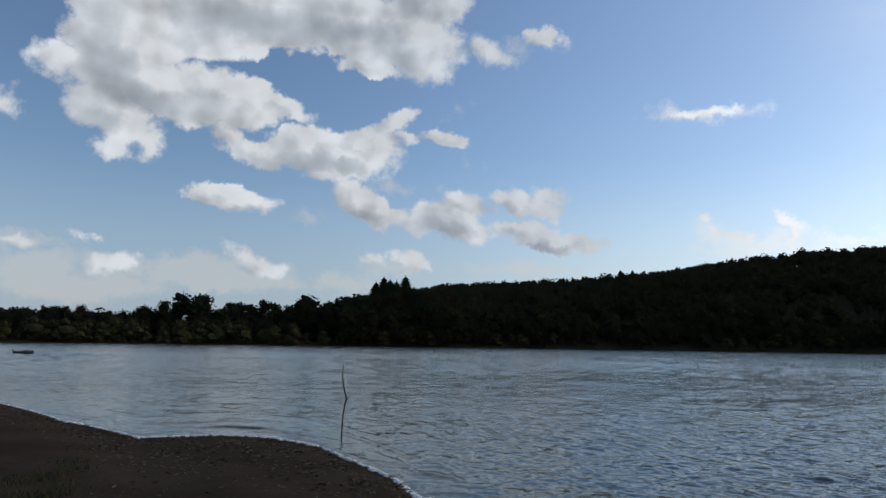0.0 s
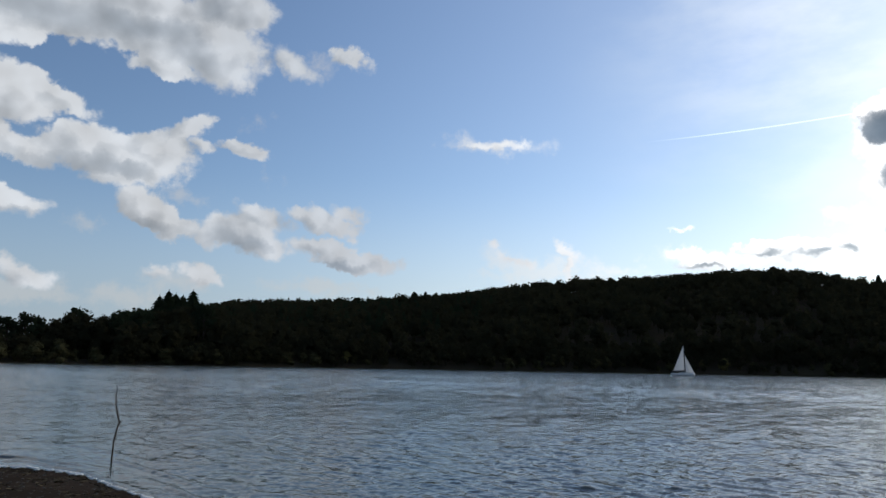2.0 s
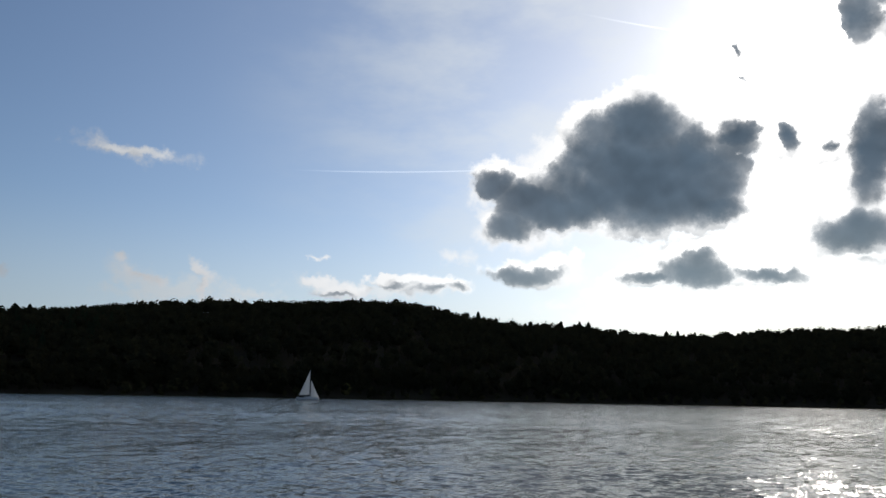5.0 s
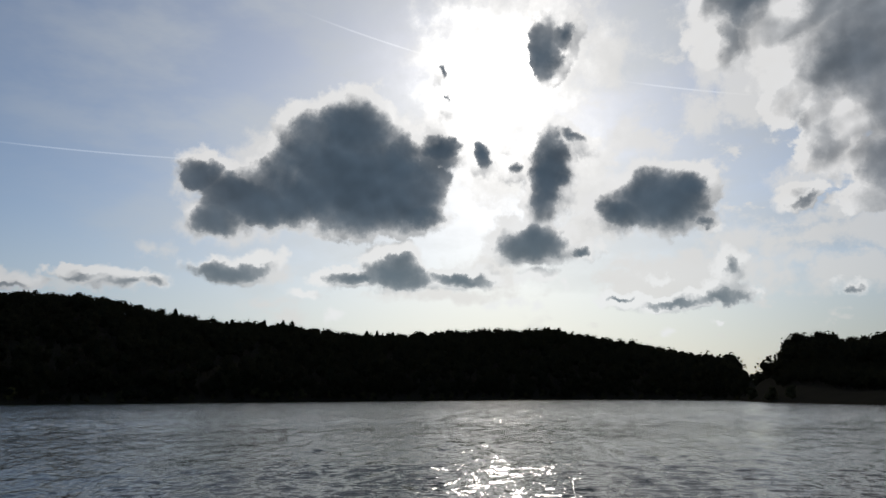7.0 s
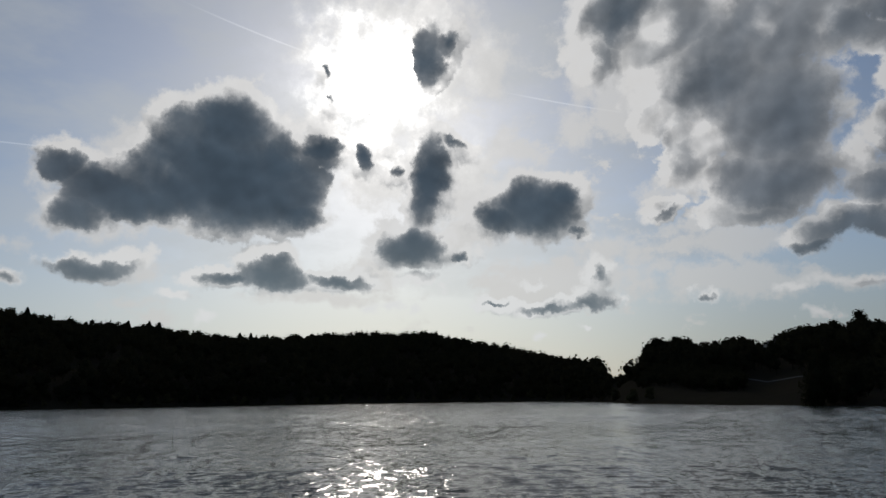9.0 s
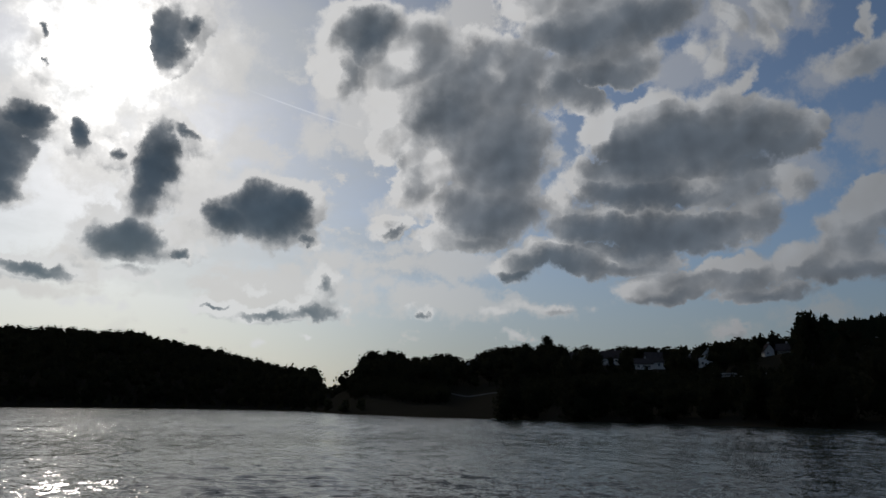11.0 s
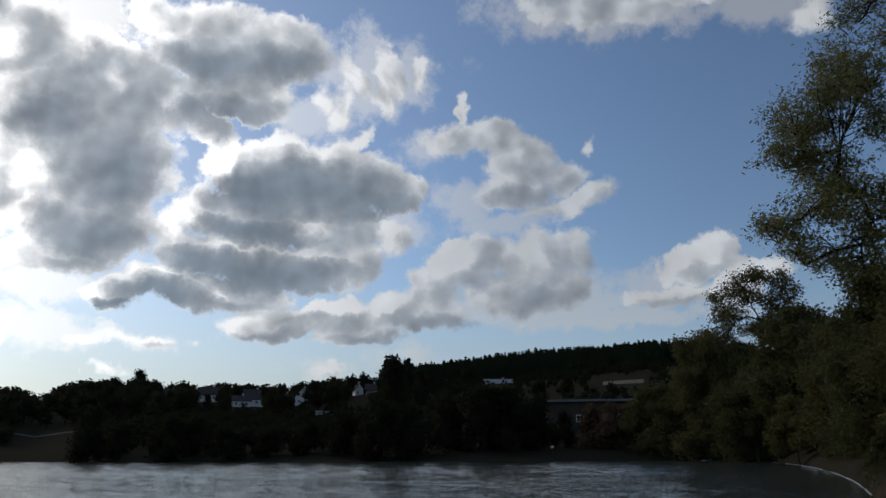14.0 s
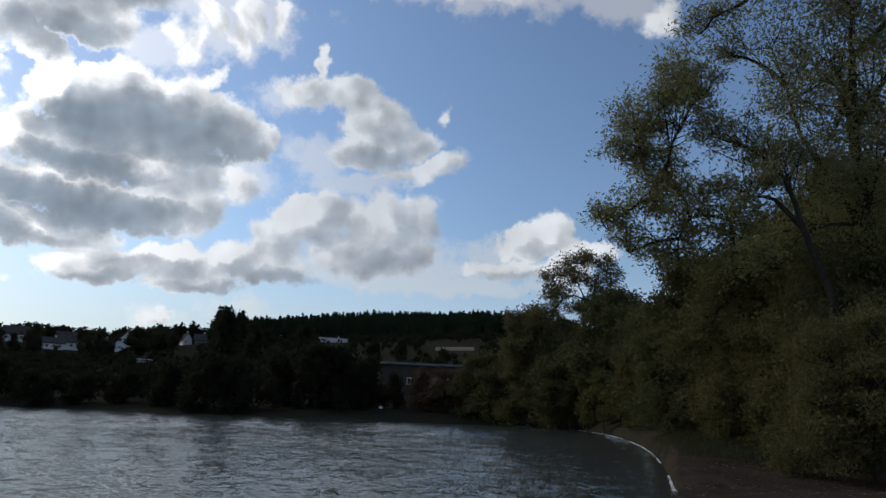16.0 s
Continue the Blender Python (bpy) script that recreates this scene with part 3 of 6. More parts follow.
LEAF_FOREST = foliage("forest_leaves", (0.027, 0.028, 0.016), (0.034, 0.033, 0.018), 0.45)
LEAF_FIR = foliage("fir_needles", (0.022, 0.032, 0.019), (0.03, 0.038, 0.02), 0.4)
LEAF_BUSH = foliage("bush_leaves", (0.074, 0.08, 0.034), (0.122, 0.11, 0.045))
LEAF_AUTUMN = foliage("autumn_leaves", (0.09, 0.085, 0.032), (0.13, 0.11, 0.04))
LEAF_RUST = foliage("rust_leaves", (0.075, 0.05, 0.032), (0.11, 0.075, 0.045))
LEAF_WILLOW = foliage("willow_leaves", (0.185, 0.19, 0.08), (0.25, 0.225, 0.1), 0.5)
LEAF_SCRUB = foliage("scrub_leaves", (0.042, 0.043, 0.021), (0.068, 0.06, 0.028), 0.15)
LEAF_BANK = foliage("bank_leaves", (0.098, 0.094, 0.04), (0.14, 0.12, 0.05), 0.35)
BARK = material("bark", (0.05, 0.043, 0.035), 0.9, grain=14, bump=0.8)


def ground_material():
    """Mud and gravel by the water, meadow and forest floor further up, by the height over the lake."""
    m = material("lake_ground", (0.034, 0.025, 0.018), 0.9, grain=9, bump=0.9, second=(0.062, 0.045, 0.033), coarse=0.08)
    n = Nodes(m.node_tree)
    bsdf = m.node_tree.nodes["Principled BSDF"]
    where = n.add("ShaderNodeTexCoord").outputs["Object"]
    z = n.add("ShaderNodeSeparateXYZ")
    n.feed(z.inputs[0], where)
    high = n.math("ADD", z.outputs[2], n.math("MULTIPLY", n.noise(where, 0.7, 4.0), 0.9))
    turf = n.mix(n.noise(where, 0.12, 4.0), (0.031, 0.025, 0.018, 1), (0.045, 0.034, 0.026, 1))
    turf = n.mix(n.step(n.noise(where, 3.0, 4.0), 0.4, 0.7), turf, (0.036, 0.036, 0.02, 1))
    mud = bsdf.inputs["Base Color"].links[0].from_socket
    away = n.vec("LENGTH", n.vec("MULTIPLY", where, (1, 1, 0)), out=1)
    away = n.step(n.math("MULTIPLY_ADD", n.noise(where, 0.25, 3.0), 14.0, away), 30.0, 44.0)
    n.feed(bsdf.inputs["Base Color"], n.mix(n.math("MAXIMUM", away, n.step(high, 0.75, 1.15)), mud, turf))
    return m


def water_material():
    m = bpy.data.materials.new("lake_water")
    m.use_nodes = True
    n = Nodes(m.node_tree)
    bsdf = m.node_tree.nodes["Principled BSDF"]
    where = n.add("ShaderNodeTexCoord").outputs["Object"]
    murk = n.noise(where, 0.05, 3.0)
    n.feed(bsdf.inputs["Base Color"], n.mix(murk, (0.032, 0.04, 0.036, 1), (0.045, 0.05, 0.04, 1)))
    place_xy = n.add("ShaderNodeSeparateXYZ")
    n.feed(place_xy.inputs[0], where)
    open_lake = n.vec("LENGTH", n.vec("MULTIPLY", where, (1, 1, 0)), out=1)
    n.feed(bsdf.inputs["Roughness"], n.step(open_lake, 6.0, 55.0, 0.13, 0.15))
    bsdf.inputs["IOR"].default_value = 1.33
    # ripples: the slope of the surface wanders at seven sizes, the broad ones further out, crests lie across the wind; gusts roughen it in patches
    turn = n.add("ShaderNodeMapping")
    n.feed(turn.inputs[0], where)
    turn.inputs["Rotation"].default_value = (0, 0, radians(-35))
    turn.inputs["Scale"].default_value = (0.6, 1.0, 1.0)
    along = n.vec("MULTIPLY_ADD", n.noise(turn.outputs[0], 0.5, 2.0, 0.5, True), (0.8, 0.8, 0), turn.outputs[0])
    away = n.step(open_lake, 14.0, 48.0)
    slope = (0.0, 0.0, 0.0)
    for scale, near_by, far_off in ((0.28, 0.03, 0.12), (0.65, 0.06, 0.22), (1.6, 0.17, 0.3), (3.4, 0.28, 0.34), (7.0, 0.44, 0.34), (16.0, 0.5, 0.28), (40.0, 0.35, 0.15)):
        steep = n.math("MULTIPLY_ADD", away, far_off - near_by, near_by)
        lean = n.vec("SCALE", n.vec("MULTIPLY", n.vec("SUBTRACT", n.noise(along, scale, 1.0, 0.5, True), (0.5, 0.5, 0.5)), (1.0, 1.0, 0.0)), (0, 0, 0))
        n.feed(lean.node.inputs["Scale"], steep)
        slope = n.vec("ADD", lean, slope)
    gust = n.step(n.noise(n.vec("MULTIPLY", where, (0.35, 1.0, 1.0)), 0.045, 4.0, 0.6), 0.3, 0.7, 0.62, 1.12)
    lee_shore = n.step(place_xy.outputs[0], -4.0, 6.0, 0.55, 1.0)
    calm = n.math("MULTIPLY", gust, n.math("MAXIMUM", lee_shore, n.step(open_lake, 14.0, 32.0)))
    tilt = n.vec("SCALE", slope, (0, 0, 0))
    n.feed(tilt.node.inputs["Scale"], n.math("MULTIPLY", calm, n.step(open_lake, 10.0, 60.0, 0.8, 1.0)))
    normal = n.vec("NORMALIZE", n.vec("ADD", tilt, n.add("ShaderNodeNewGeometry").outputs["Normal"]))
    n.feed(bsdf.inputs["Normal"], normal)
    return m


GROUND = ground_material()
WATER = water_material()

# ---- mesh helpers ----
def mesh_from(name, verts, faces, mat, parent=None, label="", smooth=False):
    """One mesh object from numpy arrays of places and of faces with equal corner counts."""
    verts, faces = np.asarray(verts, "f"), np.asarray(faces, "i")
    me = bpy.data.meshes.new(name)
    me.vertices.add(len(verts))
    me.vertices.foreach_set("co", verts.ravel())
    me.loops.add(faces.size)
    me.loops.foreach_set("vertex_index", faces.ravel())
    me.polygons.add(len(faces))
    me.polygons.foreach_set("loop_start", np.arange(len(faces), dtype="i") * faces.shape[1])
    me.polygons.foreach_set("use_smooth", np.full(len(faces), smooth))
    me.update(calc_edges=True)
    me.materials.append(mat)
    ob = new(name, me)
    ob.parent = parent
    if label:
        tagged(ob, label)
    return ob


def part(name, bm, mat, parent=None, label="", smooth=False):
    """Links a bmesh as one mesh object under a thing or a part."""
    me = bpy.data.meshes.new(name)
    for f in bm.faces:
        f.smooth = smooth
    bm.to_mesh(me)
    bm.free()
    me.materials.append(mat)
    ob = new(name, me)
    ob.parent = parent
    if label:
        tagged(ob, label)
    return ob


# ---- the land: near shore, far shore and ridge by bearing ----
NEAR = [(-110, 60), (-75, 70), (-60, 42), (-45, 29), (-31, 22.7), (-27, 17.3), (-22, 14.0), (-16, 14.1), (-12.8, 13.6), (-9.4, 12.5),
        (-6.9, 11.0), (-3.5, 9.5), (-1.7, 8.4), (20, 5.5), (60, 4), (100, 4), (130, 7), (150, 12), (156, 15), (158.4, 17.5), (250, 60)]
FAR = [(-110, 60.1), (-75, 70.1), (-60, 200), (-45, 255), (-24, 288), (0, 330), (25, 400), (45, 470), (60, 520), (78, 540), (85, 450), (88, 360),
       (90, 220), (93.5, 180), (97, 150), (102, 138), (107, 118), (119, 100), (131, 90), (148.5, 92), (151, 84), (153.9, 66), (156.7, 39), (158.4, 19), (160, 18.5), (250, 60.1)]
RIDGE = [(-110, 500, 8), (-31, 480, 4), (-12, 520, 6), (-5, 620, 25), (0, 700, 40), (5, 750, 47), (10, 800, 56), (17, 870, 72), (20, 900, 81), (25.5, 930, 94), (30, 950, 102),
         (37, 950, 108), (41, 950, 107), (44.7, 950, 98), (48.4, 960, 87), (52, 990, 84), (56, 1020, 83), (59.2, 1040, 77), (64, 1050, 76), (68.4, 1050, 80), (72.8, 1050, 82),
         (75.4, 1050, 84), (77.2, 1030, 73), (80.7, 1000, 60), (83.7, 970, 45), (86.7, 900, 29), (89.6, 700, 12), (91.3, 450, 12)]
RIDGE_EAST = [(92.2, 400, 18), (94, 400, 20), (96, 400, 18), (98, 400, 21), (100, 395, 20), (102, 390, 25), (106, 380, 27), (108, 380, 26), (115, 380, 26), (119, 380, 28), (121.5, 390, 31),
              (123.8, 410, 35), (126, 500, 43), (128.2, 640, 61), (131, 700, 71), (134, 700, 74), (138, 700, 76), (144, 700, 81), (151, 700, 78), (156, 420, 10), (180, 300, 8), (250, 400, 8)]
_near, _far, _ridge = np.array(NEAR), np.array(FAR), np.array(RIDGE + RIDGE_EAST)


def lie(az, dist):
    """Height of the land at bearings and distances (arrays)."""
    az = (np.asarray(az, float) + 110) % 360 - 110
    r = np.asarray(dist, float)
    n, s = np.interp(az, *_near.T), np.interp(az, *_far.T)
    d, h = np.interp(az, _ridge[:, 0], _ridge[:, 1]), np.interp(az, _ridge[:, 0], _ridge[:, 2])
    x, y = r * np.sin(np.radians(az)), r * np.cos(np.radians(az))
    swell = np.sin(x * 0.021 + 1) * np.cos(y * 0.017) * 2.5 + np.sin(x * 0.063 + y * 0.04) * 0.8
    up = np.clip((r - s) / (d - s), 0, None)
    east = np.clip((az - 92) / 8, 0, 1)
    slope = np.where(up < 1, up ** 0.9 * (1.35 - 0.35 * up) * (1 - east) + up * east, np.maximum(1.0 - (up - 1) * 0.25, 0.3))
    hill = 0.25 + h * slope + swell * np.clip(up * 3, 0, 1)
    hill = np.where(r > s, hill * np.clip((r - s) / 6, 0, 1), 0)
    beach = np.minimum((n - r) * 0.035, 0.22) + 0.02 * np.sin(x * 1.7) * np.sin(y * 1.3) * np.clip(n - r, 0, 1)
    bed = -np.minimum(np.minimum(r - n, s - r) * 0.07, 2.0)
    return np.where(r <= n, beach, np.where(r < s, bed, hill))


def land_sheet():
    az = np.concatenate([np.arange(-110, -34, 2.0), np.arange(-34, 170, 0.4), np.arange(170, 250, 2.0)])
    n, s, d = np.interp(az, *_near.T), np.interp(az, *_far.T), np.interp(az, _ridge[:, 0], _ridge[:, 1])
    t = lambda k: np.linspace(0, 1, k)[:, None]
    rings = np.concatenate([n * t(34) ** 0.8, n + (s - n) * (t(12)[1:] ** 2), s + (d - s) * t(34)[1:] ** 1.6, d + (4800 - d) * t(10)[1:] ** 2])
    z = lie(np.broadcast_to(az, rings.shape), rings)
    v = np.stack([rings * np.sin(np.radians(az)), rings * np.cos(np.radians(az)), z], -1)
    k, m = rings.shape
    i, j = np.meshgrid(np.arange(k - 1), np.arange(m), indexing="ij")
    a, b = i * m + j, i * m + (j + 1) % m
    f = np.stack([a, b, b + m, a + m], -1).reshape(-1, 4)[:, ::-1]
    return mesh_from("ground", v.reshape(-1, 3), f, GROUND, smooth=True)


tagged(land_sheet(), "dark muddy gravel shore rising to meadow and wooded hills", "ground", kind="structure")


def wind_waves(x, y, away):
    """Short choppy wind waves: each train heaves the water up and draws it together under sharp crests; returns the shift of every place."""
    rng = np.random.default_rng(12)
    dx, dy, z = np.zeros_like(x), np.zeros_like(x), np.zeros_like(x)
    for k in range(60):
        main, broad = k < 18, k >= 44
        length = rng.uniform(0.2, 0.5) if main else rng.uniform(1.1, 3.4) if broad else 0.13 * (0.35 / 0.13) ** rng.uniform(0, 1)
        head = radians(197) + rng.normal() * (0.5 if main else 0.9)
        c, s = np.cos(head), np.sin(head)
        phase = 2 * np.pi / length * (c * x + s * y) + rng.uniform(0, 6.28) + 0.9 * np.sin(0.13 * x * rng.uniform(-1, 1) + 0.17 * y * rng.uniform(-1, 1) + k)
        tall = (0.0074 if main else 0.0044) * length ** 0.9 * np.clip((112 * length - away) / (45 * length), 0, 1)
        if broad:  # out on the open water only the broader waves can be told apart
            tall = 0.0074 * length ** 0.9 * np.clip((away - 22) / 45, 0, 1) * np.clip((75 * length - away) / (25 * length), 0, 1)
        z += tall * np.sin(phase)
        if main:
            pull = tall * (1.9 * np.cos(phase) + 0.7 * np.sin(phase))
            dx += c * pull
            dy += s * pull
    patch = 0.8 + 0.35 * np.sin(0.11 * x + 0.6 * np.sin(0.07 * y)) * np.sin(0.09 * y + 1.3)
    return 0.7 * dx * patch, 0.7 * dy * patch, 0.7 * z * patch


def water_sheet():
    az = np.concatenate([np.arange(-112, -36, 1.0), np.arange(-36, 162, 0.31), np.arange(162, 167, 1.0)])
    r = np.concatenate([[0.0], np.arange(3.8, 12, 0.052), np.arange(12, 20, 0.08), np.arange(20, 40, 0.14), np.arange(40, 72, 0.26), np.geomspace(72.2, 300, 230), np.geomspace(306, 900, 14)])[:, None]
    off = r - np.interp(az, *_near.T)
    x, y = r * np.sin(np.radians(az)), r * np.cos(np.radians(az))
    sheltered = 1 / (1 + np.exp((az + 2) / 3))
    calm = np.clip(off / (5 + 7 * sheltered), 0.08, 1) * np.clip((np.interp(az, *_far.T) - r) / (8 + 16 * (az > 147)), 0.08, 1) * (r > 2)
    dx, dy, z = (w * calm for w in wind_waves(x, y, r))
    wash = np.exp(-((az + 13) / 14) ** 4)
    for k, (at, high, wide) in enumerate(((0.55, 0.03, 0.12), (1.35, 0.05, 0.14), (2.5, 0.036, 0.15), (3.9, 0.025, 0.18))):
        wavy = at + 0.22 * np.sin(az * 0.31 + k * 2.1) + 0.1 * np.sin(az * 0.83 + k)
        z = z + high * np.exp(-((off - wavy) / wide) ** 2) * wash * (0.55 + 0.45 * np.sin(az * 0.45 + k * 1.7))
    v = np.stack([x + dx, y + dy, z], -1)
    k, m = len(r), len(az)
    i, j = np.meshgrid(np.arange(k - 1), np.arange(m - 1), indexing="ij")
    a = i * m + j
    return mesh_from("water", v.reshape(-1, 3), np.stack([a, a + 1, a + m + 1, a + m], -1).reshape(-1, 4)[:, ::-1], WATER, smooth=True)


tagged(water_sheet(), "wind-rippled grey lake water reflecting a cloudy sky", "lake", kind="structure")


# ---- trees ----
def ico(sub):
    bm = bmesh.new()
    bmesh.ops.create_icosphere(bm, subdivisions=sub, radius=1)
    v = np.array([p.co[:] for p in bm.verts])
    f = np.array([[p.index for p in q.verts] for q in bm.faces])
    bm.free()
    return v, f


ICO1, ICO2 = ico(1), ico(2)


def join(parts):
    """Joins (verts, faces) pairs into one pair."""
    vs, fs, k = [], [], 0
    for v, f in parts:
        vs.append(v)
        fs.append(f + k)
        k += len(v)
    return np.concatenate(vs), np.concatenate(fs)


def flakes(rng, centres, length, width, droop=0.0):
    """A small leaf, folded along its rib, at every centre."""
    n = len(centres)
    a = rng.normal(size=(n, 3))
    a[:, 2] = a[:, 2] * (1 - droop) - droop * 1.5
    a /= np.linalg.norm(a, axis=1)[:, None]
    b = np.cross(a, rng.normal(size=(n, 3)))
    b /= np.linalg.norm(b, axis=1)[:, None]
    c = np.cross(a, b)
    k = rng.uniform(0.7, 1.35, (n, 1))
    l, w = a * length * k / 2, b * width * k / 2
    v = np.stack([centres - l, centres + w + c * width * 0.15 * k, centres + l, centres - w + c * width * 0.15 * k], 1).reshape(-1, 3)
    q = np.arange(n)[:, None] * 4
    return v, np.concatenate([q + [0, 1, 2], q + [0, 2, 3]])


def tube(points, radii, sides=6):
    """A tapered limb along points."""
    points, radii = np.asarray(points, float), np.asarray(radii, float)
    t = np.gradient(points, axis=0)
    t /= np.linalg.norm(t, axis=1)[:, None] + 1e-9
    ref = np.where(np.abs(t[:, 2:]) > 0.9, [[1.0, 0, 0]], [[0, 0, 1.0]])
    u = np.cross(t, ref)
    u /= np.linalg.norm(u, axis=1)[:, None] + 1e-9
    w = np.cross(t, u)
    ang = np.linspace(0, 2 * np.pi, sides, endpoint=False)
    v = points[:, None] + radii[:, None, None] * (u[:, None] * np.cos(ang)[:, None] + w[:, None] * np.sin(ang)[:, None])
    i, j = np.meshgrid(np.arange(len(points) - 1), np.arange(sides), indexing="ij")
    a, b = i * sides + j, i * sides + (j + 1) % sides
    f = np.concatenate([np.stack([a, b, b + sides], -1).reshape(-1, 3), np.stack([a, b + sides, a + sides], -1).reshape(-1, 3)])
    return v.reshape(-1, 3), f


def crown_shape(rng, lobes, flake, tall=1.0):
    """A far crown one unit high: rough lobes under a coat of leaf clumps."""
    out = []
    for k in range(lobes):
        z = rng.uniform(0.3, 0.8)
        r = rng.uniform(0.16, 0.27) * (1.15 - abs(z - 0.5))
        a = rng.uniform(0, 2 * np.pi)
        o = rng.uniform(0, 0.2)
        v, f = ICO1
        v = v * r * 0.72 * rng.uniform(0.7, 1.2, (len(v), 1)) * [1, 1, tall] + [o * math.cos(a), o * math.sin(a), z]
        out.append((v, f))
        d = rng.normal(size=(flake, 3))
        d /= np.linalg.norm(d, axis=1)[:, None]
        out.append(flakes(rng, d * r * [1, 1, tall] * rng.uniform(0.6, 1.2, (flake, 1)) + [o * math.cos(a), o * math.sin(a), z], 0.13, 0.09))
    out.append(tube([[0, 0, -0.05], [0, 0, 0.4]], [0.02, 0.015], 4))
    return join(out)


def fir_shape(rng, tiers=9, arms=9):
    """A far spruce one unit high: drooping ragged tiers round a stem."""
    out = [tube([[0, 0, -0.05], [0, 0, 0.95]], [0.014, 0.004], 4)]
    for k in range(tiers):
        z = 0.1 + 0.86 * k / (tiers - 1) * (1.0 - 0.1 * k / (tiers - 1))
        r = 0.19 * (1 - z) ** 0.8 + 0.012
        a = np.linspace(0, 2 * np.pi, arms * 2, endpoint=False) + rng.uniform(0, 1)
        rr = r * np.where(np.arange(arms * 2) % 2, 0.6, 1.0) * rng.uniform(0.7, 1.25, arms * 2)
        rim = np.stack([rr * np.cos(a), rr * np.sin(a), z - rr * 0.35 + rng.uniform(-0.012, 0.012, arms * 2)], -1)
        v = np.concatenate([rim, [[0, 0, z + 0.2 * (1.2 - z)]]])
        i = np.arange(arms * 2)
        out.append((v, np.stack([i, (i + 1) % (arms * 2), np.full(arms * 2, arms * 2)], -1)))
    return join(out)


_rng = np.random.default_rng(5)
CROWNS = [crown_shape(_rng, 4, 17) for _ in range(5)]
FIRS = [(v * np.array([1.6, 1.6, 1.0]), f) for v, f in (fir_shape(_rng, 9, 7) for _ in range(4))]


def forest(name, az, dist, high, shapes, mat, seed, label):
    """Many far trees in one mesh, each turned and scaled by itself, standing on the land."""
    rng = np.random.default_rng(seed)
    x, y = dist * np.sin(np.radians(az)), dist * np.cos(np.radians(az))
    z = lie(az, dist)
    kind = rng.integers(0, len(shapes), len(az))
    out = []
    for k, (v, f) in enumerate(shapes):
        pick = kind == k
        n = int(pick.sum())
        if not n:
            continue
        a, h = rng.uniform(0, 2 * np.pi, n), high[pick]
        wide = h * rng.uniform(0.8, 1.25, n)
        c, s = np.cos(a)[:, None], np.sin(a)[:, None]
        p = np.stack([(v[:, 0] * c - v[:, 1] * s) * wide[:, None] + x[pick][:, None], (v[:, 0] * s + v[:, 1] * c) * wide[:, None] + y[pick][:, None],
                      v[:, 2] * h[:, None] + z[pick][:, None]], -1)
        out.append((p.reshape(-1, 3), (f[None] + (np.arange(n) * len(v))[:, None, None]).reshape(-1, 3)))
    v, f = join(out)
    return tagged(mesh_from(name, v, f, mat), label, "forest", kind="stuff")


def strewn(seed, n, az0, az1, lo, hi):
    """Bearings and distances spread evenly over the land between two fractions of the way from shore to ridge."""
    rng = np.random.default_rng(seed)
    az = rng.uniform(az0, az1, n)
    s, d = np.interp(az, *_far.T), np.interp(az, _ridge[:, 0], _ridge[:, 1])
    u = rng.uniform(0, 1, n) ** 0.8
    return az, s + (d - s) * (lo + (hi - lo) * u), rng


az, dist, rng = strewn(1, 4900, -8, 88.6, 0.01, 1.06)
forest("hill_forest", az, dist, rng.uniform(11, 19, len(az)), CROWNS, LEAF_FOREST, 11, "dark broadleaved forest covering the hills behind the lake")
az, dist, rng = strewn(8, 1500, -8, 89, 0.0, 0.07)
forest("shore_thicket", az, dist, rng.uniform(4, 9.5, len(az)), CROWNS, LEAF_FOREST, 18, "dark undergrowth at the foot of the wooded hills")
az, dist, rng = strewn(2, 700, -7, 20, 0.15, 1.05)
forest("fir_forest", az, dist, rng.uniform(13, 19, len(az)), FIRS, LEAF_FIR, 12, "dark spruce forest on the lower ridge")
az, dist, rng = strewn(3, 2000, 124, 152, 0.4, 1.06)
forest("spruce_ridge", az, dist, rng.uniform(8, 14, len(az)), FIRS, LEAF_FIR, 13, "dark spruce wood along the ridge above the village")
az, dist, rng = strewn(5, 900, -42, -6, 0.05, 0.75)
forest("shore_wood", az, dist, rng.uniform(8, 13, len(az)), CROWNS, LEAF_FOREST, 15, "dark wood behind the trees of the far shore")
HOMES = [(117.8, 288), (116.4, 292), (114.2, 300), (113.2, 292), (111.0, 330), (108.2, 350), (121.9, 269), (123.0, 275), (124.6, 340), (128.6, 330), (132.7, 300), (139.9, 122), (101.2, 362), (100.2, 366), (107.0, 325)]


def clear_of_homes(az, dist, gap):
    """Keeps trees out of the houses, and off the slope before those that stand in the open."""
    keep = np.ones(len(az), bool)
    for k, (a, d) in enumerate(HOMES):
        before = gap if k in (0, 2, 3, 4, 6, 10, 11) else 60 if k < 12 else 16
        keep &= ~((np.abs(az - a) < (380 if k == 10 else 250) / d) & (dist < d + 6) & (dist > d - before))
    return keep


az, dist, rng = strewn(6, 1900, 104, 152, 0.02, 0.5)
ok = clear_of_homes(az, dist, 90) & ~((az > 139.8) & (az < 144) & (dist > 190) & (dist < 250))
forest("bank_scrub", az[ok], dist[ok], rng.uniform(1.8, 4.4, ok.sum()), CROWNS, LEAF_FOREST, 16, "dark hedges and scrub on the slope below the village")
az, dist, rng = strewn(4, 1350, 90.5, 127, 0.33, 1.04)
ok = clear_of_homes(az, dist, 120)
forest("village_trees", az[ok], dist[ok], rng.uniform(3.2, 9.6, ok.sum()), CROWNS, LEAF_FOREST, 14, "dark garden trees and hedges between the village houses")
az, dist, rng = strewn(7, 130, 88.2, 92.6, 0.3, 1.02)
